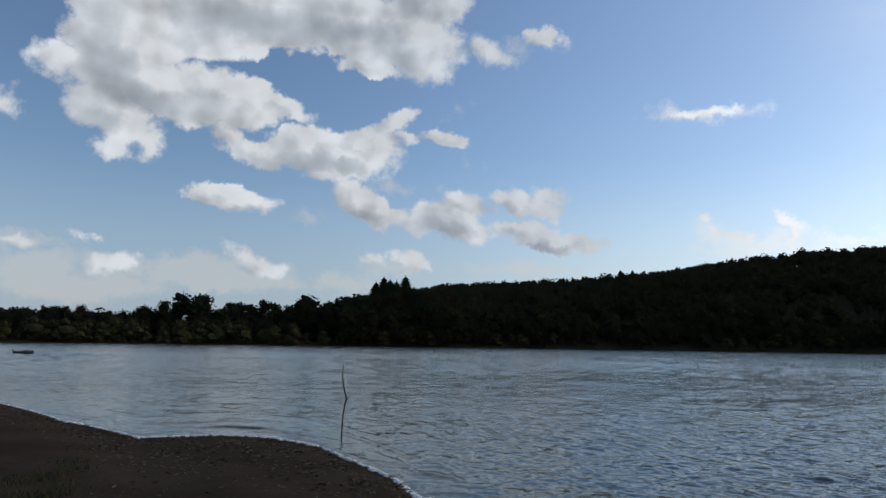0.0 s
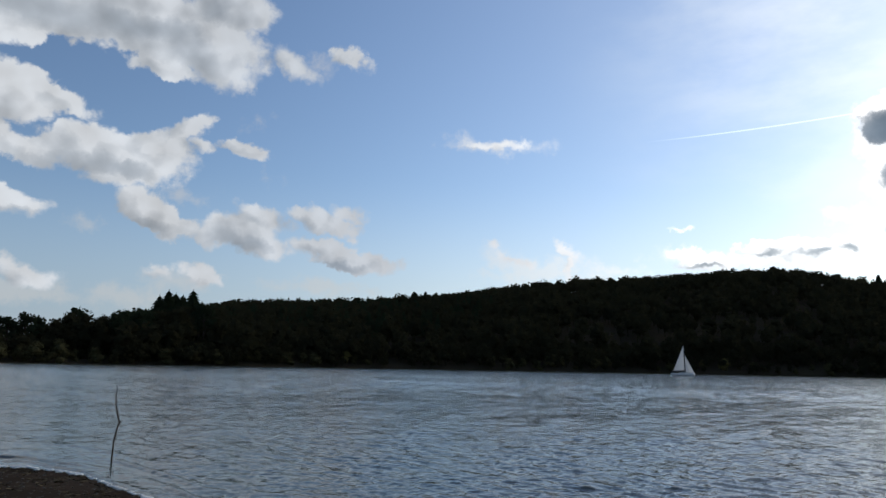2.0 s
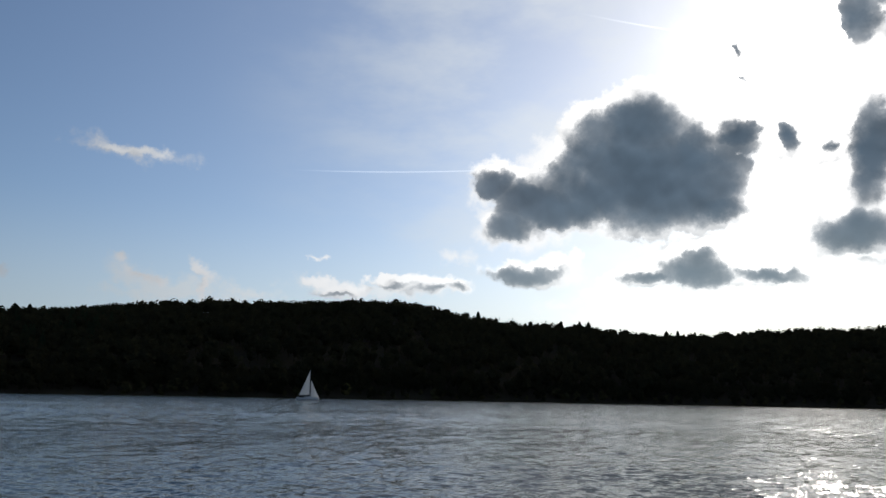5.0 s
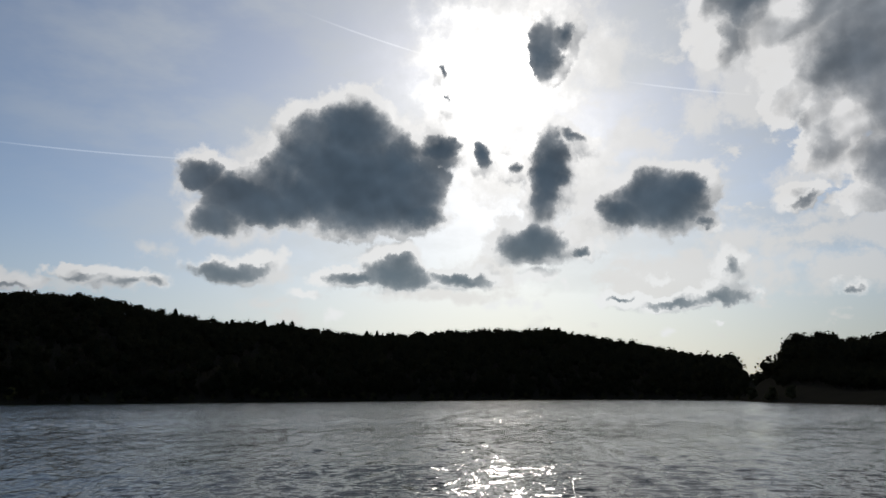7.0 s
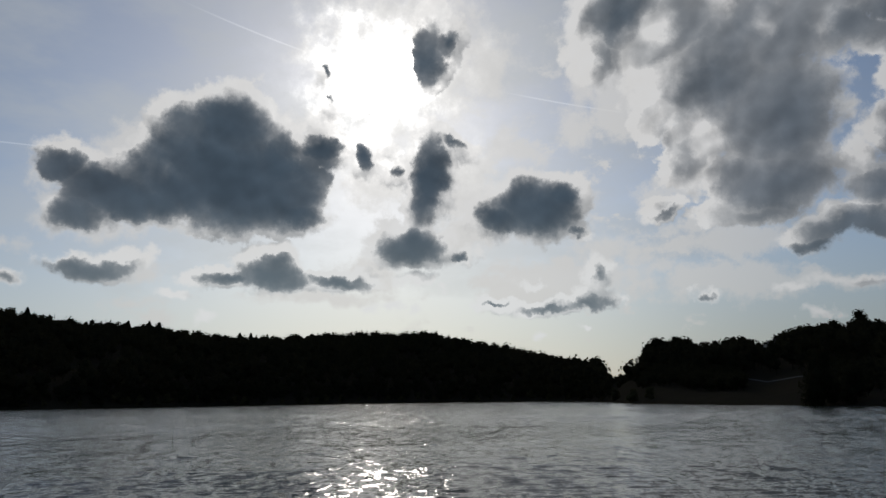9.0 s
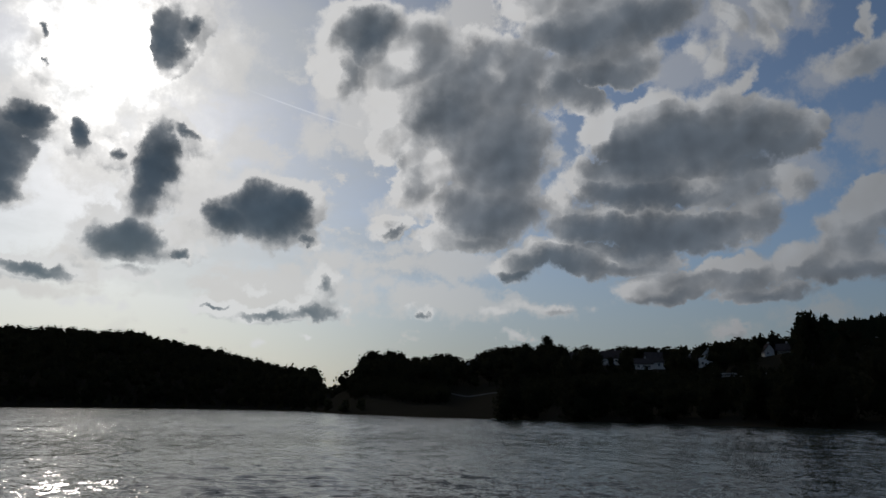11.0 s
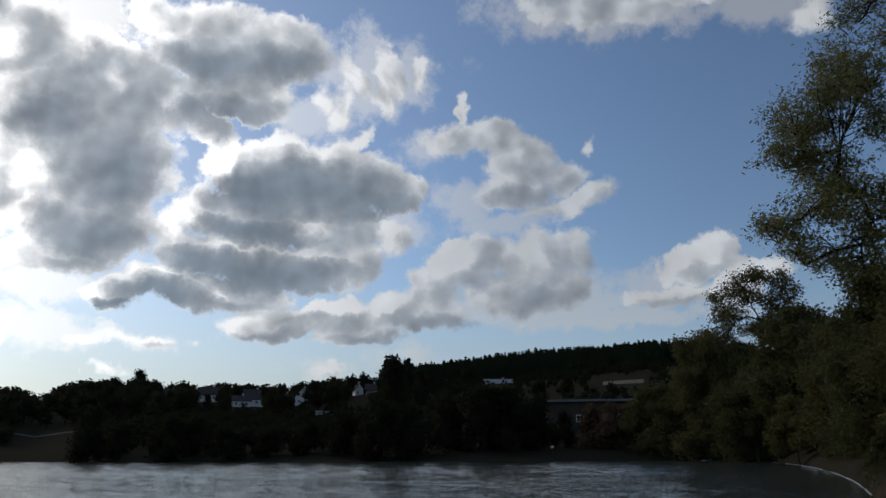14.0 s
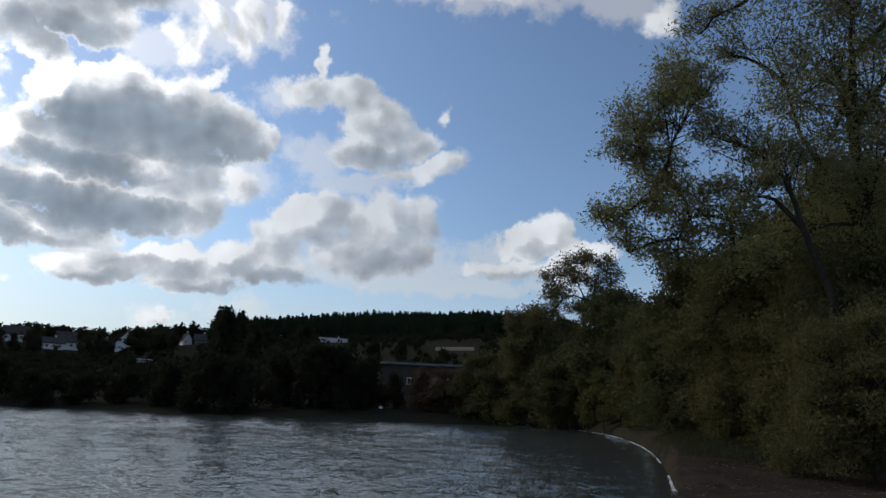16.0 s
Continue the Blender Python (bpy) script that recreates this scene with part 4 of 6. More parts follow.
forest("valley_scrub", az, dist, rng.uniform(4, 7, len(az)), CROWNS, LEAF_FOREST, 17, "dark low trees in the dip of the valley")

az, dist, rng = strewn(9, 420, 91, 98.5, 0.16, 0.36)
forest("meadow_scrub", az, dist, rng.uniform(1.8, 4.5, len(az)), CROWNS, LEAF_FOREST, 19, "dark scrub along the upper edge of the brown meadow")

# ---- single trees of the far shore ----
def ground_at(az, dist):
    return float(lie(az, dist))


def rich_crown(rng, lobes, flake, low=0.3, high=0.85, girth=0.24, reach=0.22, size=(0.05, 0.036)):
    """A crown one unit high, of lobes thickly set with leaf clumps and torn by gaps."""
    out = []
    for k in range(lobes):
        z = low + (high - low) * (k + rng.uniform(0, 1)) / lobes
        r = rng.uniform(0.55, 1.0) * girth * (1.1 - 0.7 * abs(z - (low + high) / 2) / (high - low))
        a = rng.uniform(0, 2 * np.pi)
        o = reach * rng.uniform(0.2, 1.0) * (1.15 - z)
        c = np.array([o * math.cos(a), o * math.sin(a), z])
        v, f = ICO1
        out.append((v * r * 0.72 * rng.uniform(0.7, 1.15, (len(v), 1)) + c, f))
        d = rng.normal(size=(flake, 3))
        d /= np.linalg.norm(d, axis=1)[:, None]
        p = d * r * rng.uniform(0.65, 1.15, (flake, 1)) + c
        p[:, 2] = np.maximum(p[:, 2], 0.01)
        out.append(flakes(rng, p, *size))
    return join(out)


def far_tree(name, seed, mat, label, group, category="tree", bare=0.35, **shape):
    """A distant tree one metre high, to be copied and scaled: a forked trunk and its crown."""
    rng = np.random.default_rng(seed)
    root = new(name)
    wood = [tube([[0, 0, -0.06], [0.01, 0, bare * 0.6], [0.0, 0.01, bare + 0.25]], [0.022, 0.017, 0.008], 6)]
    for k in range(5):
        a = rng.uniform(0, 2 * np.pi)
        z = bare * rng.uniform(0.6, 1.2)
        wood.append(tube([[0, 0, z], [0.09 * math.cos(a), 0.09 * math.sin(a), z + 0.12], [0.15 * math.cos(a), 0.15 * math.sin(a), z + 0.28]], [0.01, 0.007, 0.003], 4))
    mesh_from("trunk", *join(wood), BARK, root)
    mesh_from("crown", *rich_crown(rng, **shape), mat, root)
    return tagged(root, label, category, group)


def planted(root, az, dist, high, turn=0.0, wide=1.0, sink=0.0):
    """The pose of a tree of one metre, scaled to its height, on the land."""
    p = bearing(az, dist, ground_at(az, dist) - sink)
    return Matrix.LocRotScale(p, Euler((0, 0, turn)), (high * wide, high * wide, high))


def plant(kinds, spots, seed):
    """Sets copies of the kinds out over spots (bearing, distance, height, width)."""
    rng = random.Random(seed)
    first = {}
    for az, dist, high, wide in spots:
        kind = kinds[rng.randrange(len(kinds))]
        m = planted(kind, az, dist, high, rng.uniform(0, 6.28), wide, 0.1)
        if kind.name in first:
            copy_thing(kind, m)
        else:
            first[kind.name] = m
    for kind in kinds:
        kind.matrix_basis = first.get(kind.name, planted(kind, spots[0][0] - 1.5, spots[0][1] + 12, spots[0][2] * 0.8))


SHORE = "trees on the far shore"
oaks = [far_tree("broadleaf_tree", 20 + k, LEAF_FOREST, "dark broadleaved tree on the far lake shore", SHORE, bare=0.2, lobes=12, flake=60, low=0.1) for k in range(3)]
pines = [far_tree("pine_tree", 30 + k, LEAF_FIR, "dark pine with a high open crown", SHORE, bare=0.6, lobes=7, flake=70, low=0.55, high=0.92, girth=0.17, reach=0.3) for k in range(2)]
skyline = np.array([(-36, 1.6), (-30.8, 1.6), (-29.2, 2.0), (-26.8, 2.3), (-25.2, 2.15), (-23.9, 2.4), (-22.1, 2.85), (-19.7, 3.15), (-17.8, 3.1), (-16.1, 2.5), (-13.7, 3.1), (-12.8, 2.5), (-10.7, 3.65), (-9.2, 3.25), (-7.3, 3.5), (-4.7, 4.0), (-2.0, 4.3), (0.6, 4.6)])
rng = random.Random(3)
spots_oak, spots_pine = [], []
az = -37.0
while az < -1.0:
    far = float(np.interp(az, *_far.T)) + rng.uniform(14, 60)
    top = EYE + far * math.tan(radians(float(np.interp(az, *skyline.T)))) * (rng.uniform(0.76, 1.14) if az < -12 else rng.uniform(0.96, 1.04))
    open_crown = -18.5 < az < -12 or rng.random() < 0.2
    (spots_pine if open_crown else spots_oak).append((az, far, top - ground_at(az, far), rng.uniform(0.95, 1.35)))
    az += rng.uniform(0.35, 0.75)
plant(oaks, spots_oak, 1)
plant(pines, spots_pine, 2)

# low trees and scrub along the water, olive and, here and there, yellow
FRINGE = "scrub along the far shore"
scrub = [far_tree("shore_bush", 40 + k, LEAF_SCRUB, "olive willow scrub at the water's edge", FRINGE, "bush", bare=0.1, lobes=9, flake=55, low=0.06, high=0.8, girth=0.3, reach=0.35, size=(0.07, 0.05)) for k in range(3)]
yellow = [far_tree("yellow_bush", 50, LEAF_AUTUMN, "yellowing bush at the water's edge", FRINGE, "bush", bare=0.1, lobes=8, flake=55, low=0.08, high=0.8, girth=0.28, reach=0.3, size=(0.07, 0.05))]
spots_scrub = []
az = -37.0
while az < 92:
    far = float(np.interp(az, *_far.T)) + rng.uniform(3, 9)
    far += 13 if 10.5 < az < 19.5 else 0
    spots_scrub.append((az, far, rng.uniform(3.5, 7.5) * (1.35 if az < -8 else 1.0 if az < 60 else 0.8), rng.uniform(1.0, 1.6)))
    az += rng.uniform(0.7, 1.5)
plant(scrub, spots_scrub, 4)
plant(yellow, [(-27.2, 296, 6.0, 1.1), (-19.5, 300, 6.0, 1.3), (-2.6, 336, 7.5, 1.2), (8.6, 362, 6.5, 1.2), (36.8, 446, 8.0, 1.1)], 5)

# tall spruces that stand out on the ridge
firs = []
for k in range(2):
    root = new("spruce")
    shape = fir_shape(np.random.default_rng(60 + k), 14, 11)
    mesh_from("trunk", *tube([[0, 0, -0.05], [0, 0, 0.5], [0, 0, 0.97]], [0.016, 0.011, 0.003], 6), BARK, root)
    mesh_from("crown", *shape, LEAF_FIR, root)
    firs.append(tagged(root, "tall dark spruce standing out above the forest", "tree", "tall spruces on the skyline"))
spots_fir = []
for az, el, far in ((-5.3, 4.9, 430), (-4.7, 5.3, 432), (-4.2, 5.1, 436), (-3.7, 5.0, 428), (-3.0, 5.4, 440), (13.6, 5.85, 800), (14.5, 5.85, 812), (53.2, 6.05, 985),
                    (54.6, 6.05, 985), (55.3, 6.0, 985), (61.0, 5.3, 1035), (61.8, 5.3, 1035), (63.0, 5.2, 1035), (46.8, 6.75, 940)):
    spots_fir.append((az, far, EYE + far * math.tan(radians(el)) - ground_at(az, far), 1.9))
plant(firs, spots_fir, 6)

# ---- the village bank ----
BANK = "thickets on the village bank"
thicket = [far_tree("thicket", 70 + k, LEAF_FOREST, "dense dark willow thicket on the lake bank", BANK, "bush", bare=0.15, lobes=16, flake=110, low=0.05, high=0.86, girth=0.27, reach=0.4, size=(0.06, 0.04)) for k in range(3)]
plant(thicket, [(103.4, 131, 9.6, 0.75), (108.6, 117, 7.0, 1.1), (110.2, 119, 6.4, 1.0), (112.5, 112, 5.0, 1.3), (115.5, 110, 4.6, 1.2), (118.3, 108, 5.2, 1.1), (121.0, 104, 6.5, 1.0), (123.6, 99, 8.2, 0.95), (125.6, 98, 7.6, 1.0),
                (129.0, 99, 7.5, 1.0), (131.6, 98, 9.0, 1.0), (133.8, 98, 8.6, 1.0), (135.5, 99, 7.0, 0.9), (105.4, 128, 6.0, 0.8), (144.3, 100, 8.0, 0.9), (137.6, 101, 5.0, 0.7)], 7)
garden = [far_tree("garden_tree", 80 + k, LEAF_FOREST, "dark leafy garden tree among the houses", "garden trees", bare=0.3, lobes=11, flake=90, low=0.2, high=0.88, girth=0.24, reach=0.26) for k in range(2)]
plant(garden, [(115.7, 205, 6.8, 0.9), (119.9, 205, 6.2, 0.9), (112.2, 255, 6.0, 1.0), (109.4, 280, 8.0, 1.0), (106.2, 300, 12.0, 1.0), (104.6, 310, 10.0, 1.0), (126.6, 190, 8.0, 0.9), (124.2, 200, 6.5, 0.9),
               (130.5, 210, 10.0, 0.9), (94.0, 330, 9.0, 1.2), (92.6, 340, 10.0, 1.3), (96.0, 330, 8.5, 1.3), (98.6, 330, 9.0, 1.2), (101.4, 320, 9.0, 1.3), (90.6, 400, 9.0, 1.2), (135.8, 160, 7.0, 1.0), (138.0, 180, 6.5, 1.0), (109.6, 250, 6.5, 0.9), (110.9, 262, 6.0, 0.9), (112.4, 240, 5.5, 0.8), (115.2, 246, 6.0, 0.8), (116.9, 250, 5.0, 0.8), (118.8, 240, 6.0, 0.9), (123.6, 232, 5.0, 0.8), (107.4, 290, 8.0, 1.0), (127.6, 250, 6.5, 0.9)], 8)
rust = [far_tree("rust_bush", 90, LEAF_RUST, "reddish brown bush beside the low building", "bushes by the low building", "bush", bare=0.15, lobes=14, flake=110, low=0.06, high=0.85, girth=0.28, reach=0.36, size=(0.06, 0.04))]
plant(rust, [(139.6, 100, 5.8, 0.95), (141.0, 99, 6.1, 1.0), (142.4, 101, 5.8, 1.0)], 9)
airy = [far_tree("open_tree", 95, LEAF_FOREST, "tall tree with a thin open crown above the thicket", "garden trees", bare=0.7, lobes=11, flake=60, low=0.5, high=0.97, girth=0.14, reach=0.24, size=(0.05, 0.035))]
plant(airy, [(124.7, 108, 12.6, 0.9)], 10)

# ---- houses ----
PLASTER = material("white_plaster", (0.7, 0.69, 0.665), 0.85, 0.12, 3.0, 0.15)
PLASTER_GREY = material("grey_plaster", (0.4, 0.39, 0.37), 0.85, 0.15, 3.0, 0.15)
TILES = material("dark_roof_tiles", (0.09, 0.075, 0.07), 0.8, 0.3, 5.0, 0.6)
TILES_RED = material("red_roof_tiles", (0.085, 0.066, 0.06), 0.8, 0.3, 5.0, 0.6)
ROOF_PALE = material("pale_sheet_roof", (0.17, 0.17, 0.175), 0.5, 0.15, 2.0, 0.1)
GLASS = material("dark_window_glass", (0.02, 0.022, 0.026), 0.12, 0.2, 2.0, 0)
BRICKWORK = material("dull_brown_brick", (0.085, 0.068, 0.055), 0.9, 0.3, 4.0, 0.4)
FRAME = material("white_window_frame", (0.75, 0.75, 0.73), 0.5, 0.08, 6.0, 0.05)


def box(bm, size, at=(0, 0, 0), bevel=0.0):
    m = Matrix.LocRotScale(at, None, size)
    verts = bmesh.ops.create_cube(bm, size=1, matrix=m)["verts"]
    if bevel:
        bmesh.ops.bevel(bm, geom=[e for e in bm.edges if e.verts[0] in verts], offset=bevel, segments=2, affect="EDGES")


def window(parent, x, z, w, h, y):
    """A window let into the front wall: frame with a recessed pane."""
    bm = bmesh.new()
    for sx, sz, px, pz in ((w + 0.16, 0.1, 0, h / 2), (w + 0.16, 0.1, 0, -h / 2), (0.1, h, -w / 2, 0), (0.1, h, w / 2, 0), (0.06, h, 0, 0)):
        box(bm, (sx, 0.14, sz), (x + px, y, z + pz))
    frame_part = part("window", bm, FRAME, parent)
    bm = bmesh.new()
    box(bm, (w, 0.05, h), (x, y + 0.03, z))
    part("pane", bm, GLASS, frame_part)


def house(name, label, az, dist, wide, deep, eaves, ridge, gable_front, roof, windows, turn=0.0, wall=PLASTER, sink=0.6):
    """A pitched-roof house; its front looks back over the lake. windows: (x, z, w, h)."""
    root = new(name)
    root.matrix_basis = Matrix.Translation(bearing(az, dist, ground_at(az, dist) - sink)) @ pose(0, 0, 0, 0, 0, -az + turn)
    x, y = wide / 2, deep / 2
    bm = bmesh.new()
    if gable_front:
        ring = [(-x, 0), (x, 0), (x, eaves), (0, ridge), (-x, eaves)]
        v = [[bm.verts.new((px, py, pz)) for px, pz in ring] for py in (-y, y)]
    else:
        ring = [(-y, 0), (y, 0), (y, eaves), (0, ridge), (-y, eaves)]
        v = [[bm.verts.new((px, py, pz)) for py, pz in ring] for px in (-x, x)]
    for k in range(5):
        bm.faces.new((v[0][k], v[0][(k + 1) % 5], v[1][(k + 1) % 5], v[1][k]))
    bm.faces.new(v[0][::-1])
    bm.faces.new(v[1])
    bmesh.ops.recalc_face_normals(bm, faces=bm.faces)
    part("wall", bm, wall, root)
    half = (x if gable_front else y) + 0.45
    fall = (ridge - eaves) / (x if gable_front else y)
    for s in (-1, 1):
        bm = bmesh.new()
        length = (y if gable_front else x) + 0.5
        low, top = eaves - 0.45 * fall + 0.06, ridge + 0.06
        quad = [(s * half, low), (0, top), (0, top + 0.22), (s * half, low + 0.22)]
        ends = []
        for e in (-length, length):
            ends.append([bm.verts.new((p, e, q) if gable_front else (e, p, q)) for p, q in quad])
        for k in range(4):
            bm.faces.new((ends[0][k], ends[0][(k + 1) % 4], ends[1][(k + 1) % 4], ends[1][k]))
        bm.faces.new(ends[0][::-1])
        bm.faces.new(ends[1])
        bmesh.ops.recalc_face_normals(bm, faces=bm.faces)
        part("roof", bm, roof, root)
    bm = bmesh.new()
    box(bm, (0.6, 0.6, 1.6), (x * 0.35 if not gable_front else 0.5, 0.6, ridge + 0.2))
    part("chimney", bm, PLASTER_GREY, root)
    for wx, wz, ww, wh in windows:
        window(root, wx, wz, ww, wh, -y - 0.03)
    return tagged(root, label, "house", "houses of the village")


house("gable_house", "white plastered house with a tall paired gable window", 117.8, 288, 5.9, 8.0, 3.3, 6.6, True, TILES, [(0.0, 4.1, 1.2, 2.0), (-1.5, 1.7, 0.9, 1.0), (1.5, 1.7, 0.9, 1.0)])
house("side_wing", "low dark-roofed wing beside the gabled house", 116.4, 292, 6.0, 5.6, 2.3, 5.3, False, TILES, [(-1.2, 1.5, 0.9, 0.9), (1.1, 1.5, 0.9, 0.9)])
house("twin_house", "white house with a dark hipped-looking pitched roof", 114.2, 300, 8.0, 7.2, 3.1, 6.7, False, TILES, [(-2.6, 1.9, 1.0, 1.1), (0.2, 1.9, 1.0, 1.1), (2.6, 1.9, 1.0, 1.1)], turn=14)
house("front_annexe", "low white annexe with a dark pitched roof", 113.2, 292, 6.8, 5.6, 2.5, 4.4, False, TILES, [(-1.9, 1.5, 1.0, 1.0), (0.3, 1.5, 1.0, 1.0), (2.2, 1.5, 0.8, 1.0)], turn=10)
house("back_house", "pale house half hidden behind garden trees", 111.0, 330, 8.8, 7.2, 3.4, 6.6, False, TILES_RED, [(-2.6, 2.2, 1.0, 1.2), (0.0, 2.2, 1.0, 1.2), (2.4, 2.2, 1.0, 1.2)], turn=-8)
house("upper_house", "pale house with a broad dark roof on the slope", 108.2, 350, 11.2, 8.0, 3.1, 6.2, False, TILES, [(-3.2, 2.0, 1.1, 1.1), (2.4, 2.0, 1.1, 1.1)])
house("tall_house", "tall narrow white house among trees", 121.9, 269, 2.9, 5.6, 4.4, 6.4, True, TILES_RED, [(-0.5, 3.4, 0.6, 1.0), (0.6, 1.6, 0.6, 1.0)], turn=12, sink=2.6)
house("terrace_house", "grey house beside the tall white one", 123.0, 275, 4.5, 6.4, 3.6, 5.8, False, TILES, [(-1.5, 2.3, 1.0, 1.1), (1.4, 2.3, 1.0, 1.1)], wall=PLASTER_GREY, sink=2.8)
house("ridge_house", "pale flat-looking house on the crest", 124.6, 340, 10.4, 7.2, 3.3, 5.0, False, TILES_RED, [(-2.9, 2.0, 1.3, 1.1), (2.1, 2.0, 1.3, 1.1)], sink=1.6)
house("lone_gable", "white gable rising behind the thicket", 128.6, 330, 5.6, 7.2, 2.8, 5.3, True, TILES, [(0.0, 3.4, 0.8, 0.9)], turn=-14, sink=3.0)
house("long_hall", "long low hall with a pale sheet-metal roof", 132.7, 300, 11.6, 9.6, 3.1, 5.1, False, ROOF_PALE, [(-3.6, 1.9, 1.6, 0.9), (0.0, 1.9, 1.6, 0.9), (3.6, 1.9, 1.6, 0.9)], turn=6, wall=PLASTER_GREY, sink=3.6)


house("far_house", "small white house with a dark roof above the meadow", 101.2, 362, 6.5, 7, 2.8, 5.0, False, TILES, [(-1.6, 1.6, 1.0, 1.1), (1.4, 1.6, 1.0, 1.1)], sink=0.4)
house("far_house", "small white house with a dark roof above the meadow", 100.2, 366, 5.0, 6, 2.8, 5.2, True, TILES_RED, [(0.0, 1.7, 1.0, 1.2)], sink=0.4)
house("edge_house", "pale house under a slanting dark roof among trees", 107.0, 325, 8.0, 7, 2.8, 5.4, False, TILES, [(-2.0, 1.6, 1.0, 1.1), (1.8, 1.6, 1.0, 1.1)], turn=18, sink=0.2)


def low_building(az, dist, wide, deep, high):
    """A flat-roofed building with a pale roof edge, windows and a door."""
    root = new("flat_roofed_building")
    root.matrix_basis = Matrix.Translation(bearing(az, dist, ground_at(az, dist) - 1.6)) @ pose(0, 0, 0, 0, 0, -az + 6)
    bm = bmesh.new()
    box(bm, (wide, deep, high), (0, 0, high / 2))
    part("wall", bm, BRICKWORK, root)
    bm = bmesh.new()
    box(bm, (wide + 1.4, deep + 1.4, 0.34), (0, 0, high + 0.17), 0.05)
    part("roof", bm, ROOF_PALE, root, "pale flat roof with a bright edge")
    for k in range(3):
        window(root, -wide / 2 + 5.0 + k * 3.2, high * 0.55, 1.1, 1.0, -deep / 2 - 0.03)
    return tagged(root, "low grey building with a pale flat roof", "building")


low_building(139.9, 122, 15.5, 8, 5.6)

# ---- the wooded bank close by ----
def place(root, az, dist, turn=0.0, label="", group="", category="tree"):
    root.matrix_basis = Matrix.Translation(bearing(az, dist, max(ground_at(az, dist), -0.1) - 0.05)) @ pose(0, 0, 0, 0, 0, turn)
    return tagged(root, label, category, group)


def bough(a, b, r0, r1, rng, sag=0.12, steps=6):
    """A limb that bends on its way from a to b."""
    a, b = np.asarray(a, float), np.asarray(b, float)
    u = np.linspace(0, 1, steps)[:, None]
    bend = rng.normal(size=3) * 0.08 * np.linalg.norm(b - a) + [0, 0, sag * np.linalg.norm(b - a)]
    wave = rng.normal(size=(steps, 3)) * 0.018 * np.linalg.norm(b - a) * np.sin(np.pi * u)
    line = a + (b - a) * u + bend * np.sin(np.pi * u) + wave
    return line, tube(line, np.linspace(r0, r1, steps), 6 if r0 > 0.05 else 4)


def clumped_tree(name, seed, stem, clumps, leaf, mat, density=2400, root_at=0.7, twigs=16, loose=0.3, droop=0.25, thick=0.02):
    """A tree whose crown is made of leafy clumps with air between them: a stem along points, a limb to each clump
    (sideways, away, up, radius), twigs through the clump, and narrow leaves along the twigs."""
    rng = np.random.default_rng(seed)
    stem = np.asarray(stem, float)
    tall = stem[-1, 2]
    wood = [tube(stem, tall * thick * np.linspace(1.0, 0.45, len(stem)), 8)]
    leaves = []
    hubs = []
    for side, away, up, r in sorted(clumps, key=lambda c: np.hypot(c[0] - stem[-1, 0], c[2] - stem[-1, 2])):
        c = np.array([side, away, up])
        # limbs leave the stem, or an earlier limb that is on the way
        near = [h for h in hubs if np.linalg.norm(h - c) < np.linalg.norm(stem[-1] - c) * root_at]
        k = rng.integers(len(stem) // 2, len(stem))
        start = min(near, key=lambda h: np.linalg.norm(h - c)) if near else stem[k]
        long = np.linalg.norm(c - start)
        line, limb = bough(start, c - [0, 0, r * 0.5], 0.02 + 0.012 * long + 0.025 * r, 0.03, rng)
        wood.append(limb)
        hubs.extend(line[2:5])
        ends = []
        for t in range(twigs):
            d = rng.normal(size=3)
            d[2] = d[2] * 0.85 + 0.1
            d *= rng.uniform(0.55, 1.0) ** 0.4 / np.linalg.norm(d)
            tip = c + d * r * [1.15, 1.15, 0.95]
            tw, tb = bough(line[rng.integers(2, 6)], tip, 0.022, 0.006, rng, 0.05, 5)
            wood.append(tb)
            ends.append(tw)
        n = int(density * r * r)
        pick = np.array(ends)[rng.integers(0, twigs, n)]
        u = rng.uniform(0.35, 1.0, n) ** 0.8 * 3.999
        i = u.astype(int)
        row = np.arange(n)
        spot = pick[row, i] + (pick[row, i + 1] - pick[row, i]) * (u - i)[:, None]
        leaves.append(spot + rng.normal(size=(n, 3)) * loose * np.array([1, 1, 0.8]) * min(r, 1.6) / 1.3)
    root = new(name)
    mesh_from("trunk", *join(wood), BARK, root)
    c = np.concatenate(leaves)
    c[:, 2] = np.maximum(c[:, 2], 0.05)
    mesh_from("crown", *flakes(rng, c, *leaf, droop), mat, root)
    return root


def dome(seed, high, wide, n, low=0.12, r=0.2, deep=0.8):
    """Clumps spread over the dome of a broad crown, from near the ground to the top."""
    rng = np.random.default_rng(seed)
    out = [(0, 0, high * (1 - r * 0.55), high * r * 0.6)]
    for k in range(n):
        z = low + (0.92 - low) * (k + rng.uniform(0, 1)) / n
        a = k * 2.4 + rng.uniform(-0.5, 0.5)
        girth = wide / 2 * math.sin(math.pi * min(0.28 + 0.72 * z, 1.0)) ** 0.7 * rng.uniform(0.6, 1.0)
        out.append((girth * math.cos(a), girth * math.sin(a) * deep, high * z, high * r * rng.uniform(0.65, 1.05)))
    return out


def bushy_tree(name, seed, high, wide, n, leaf, mat, density, low=0.12, r=0.2, **more):
    return clumped_tree(name, seed, [(0, 0, -0.3), (0.1, 0, high * 0.2), (0, 0.1, high * 0.42), (0.1, 0, high * 0.6)], dome(seed, high, wide, n, low, r), leaf, mat, density, **more)


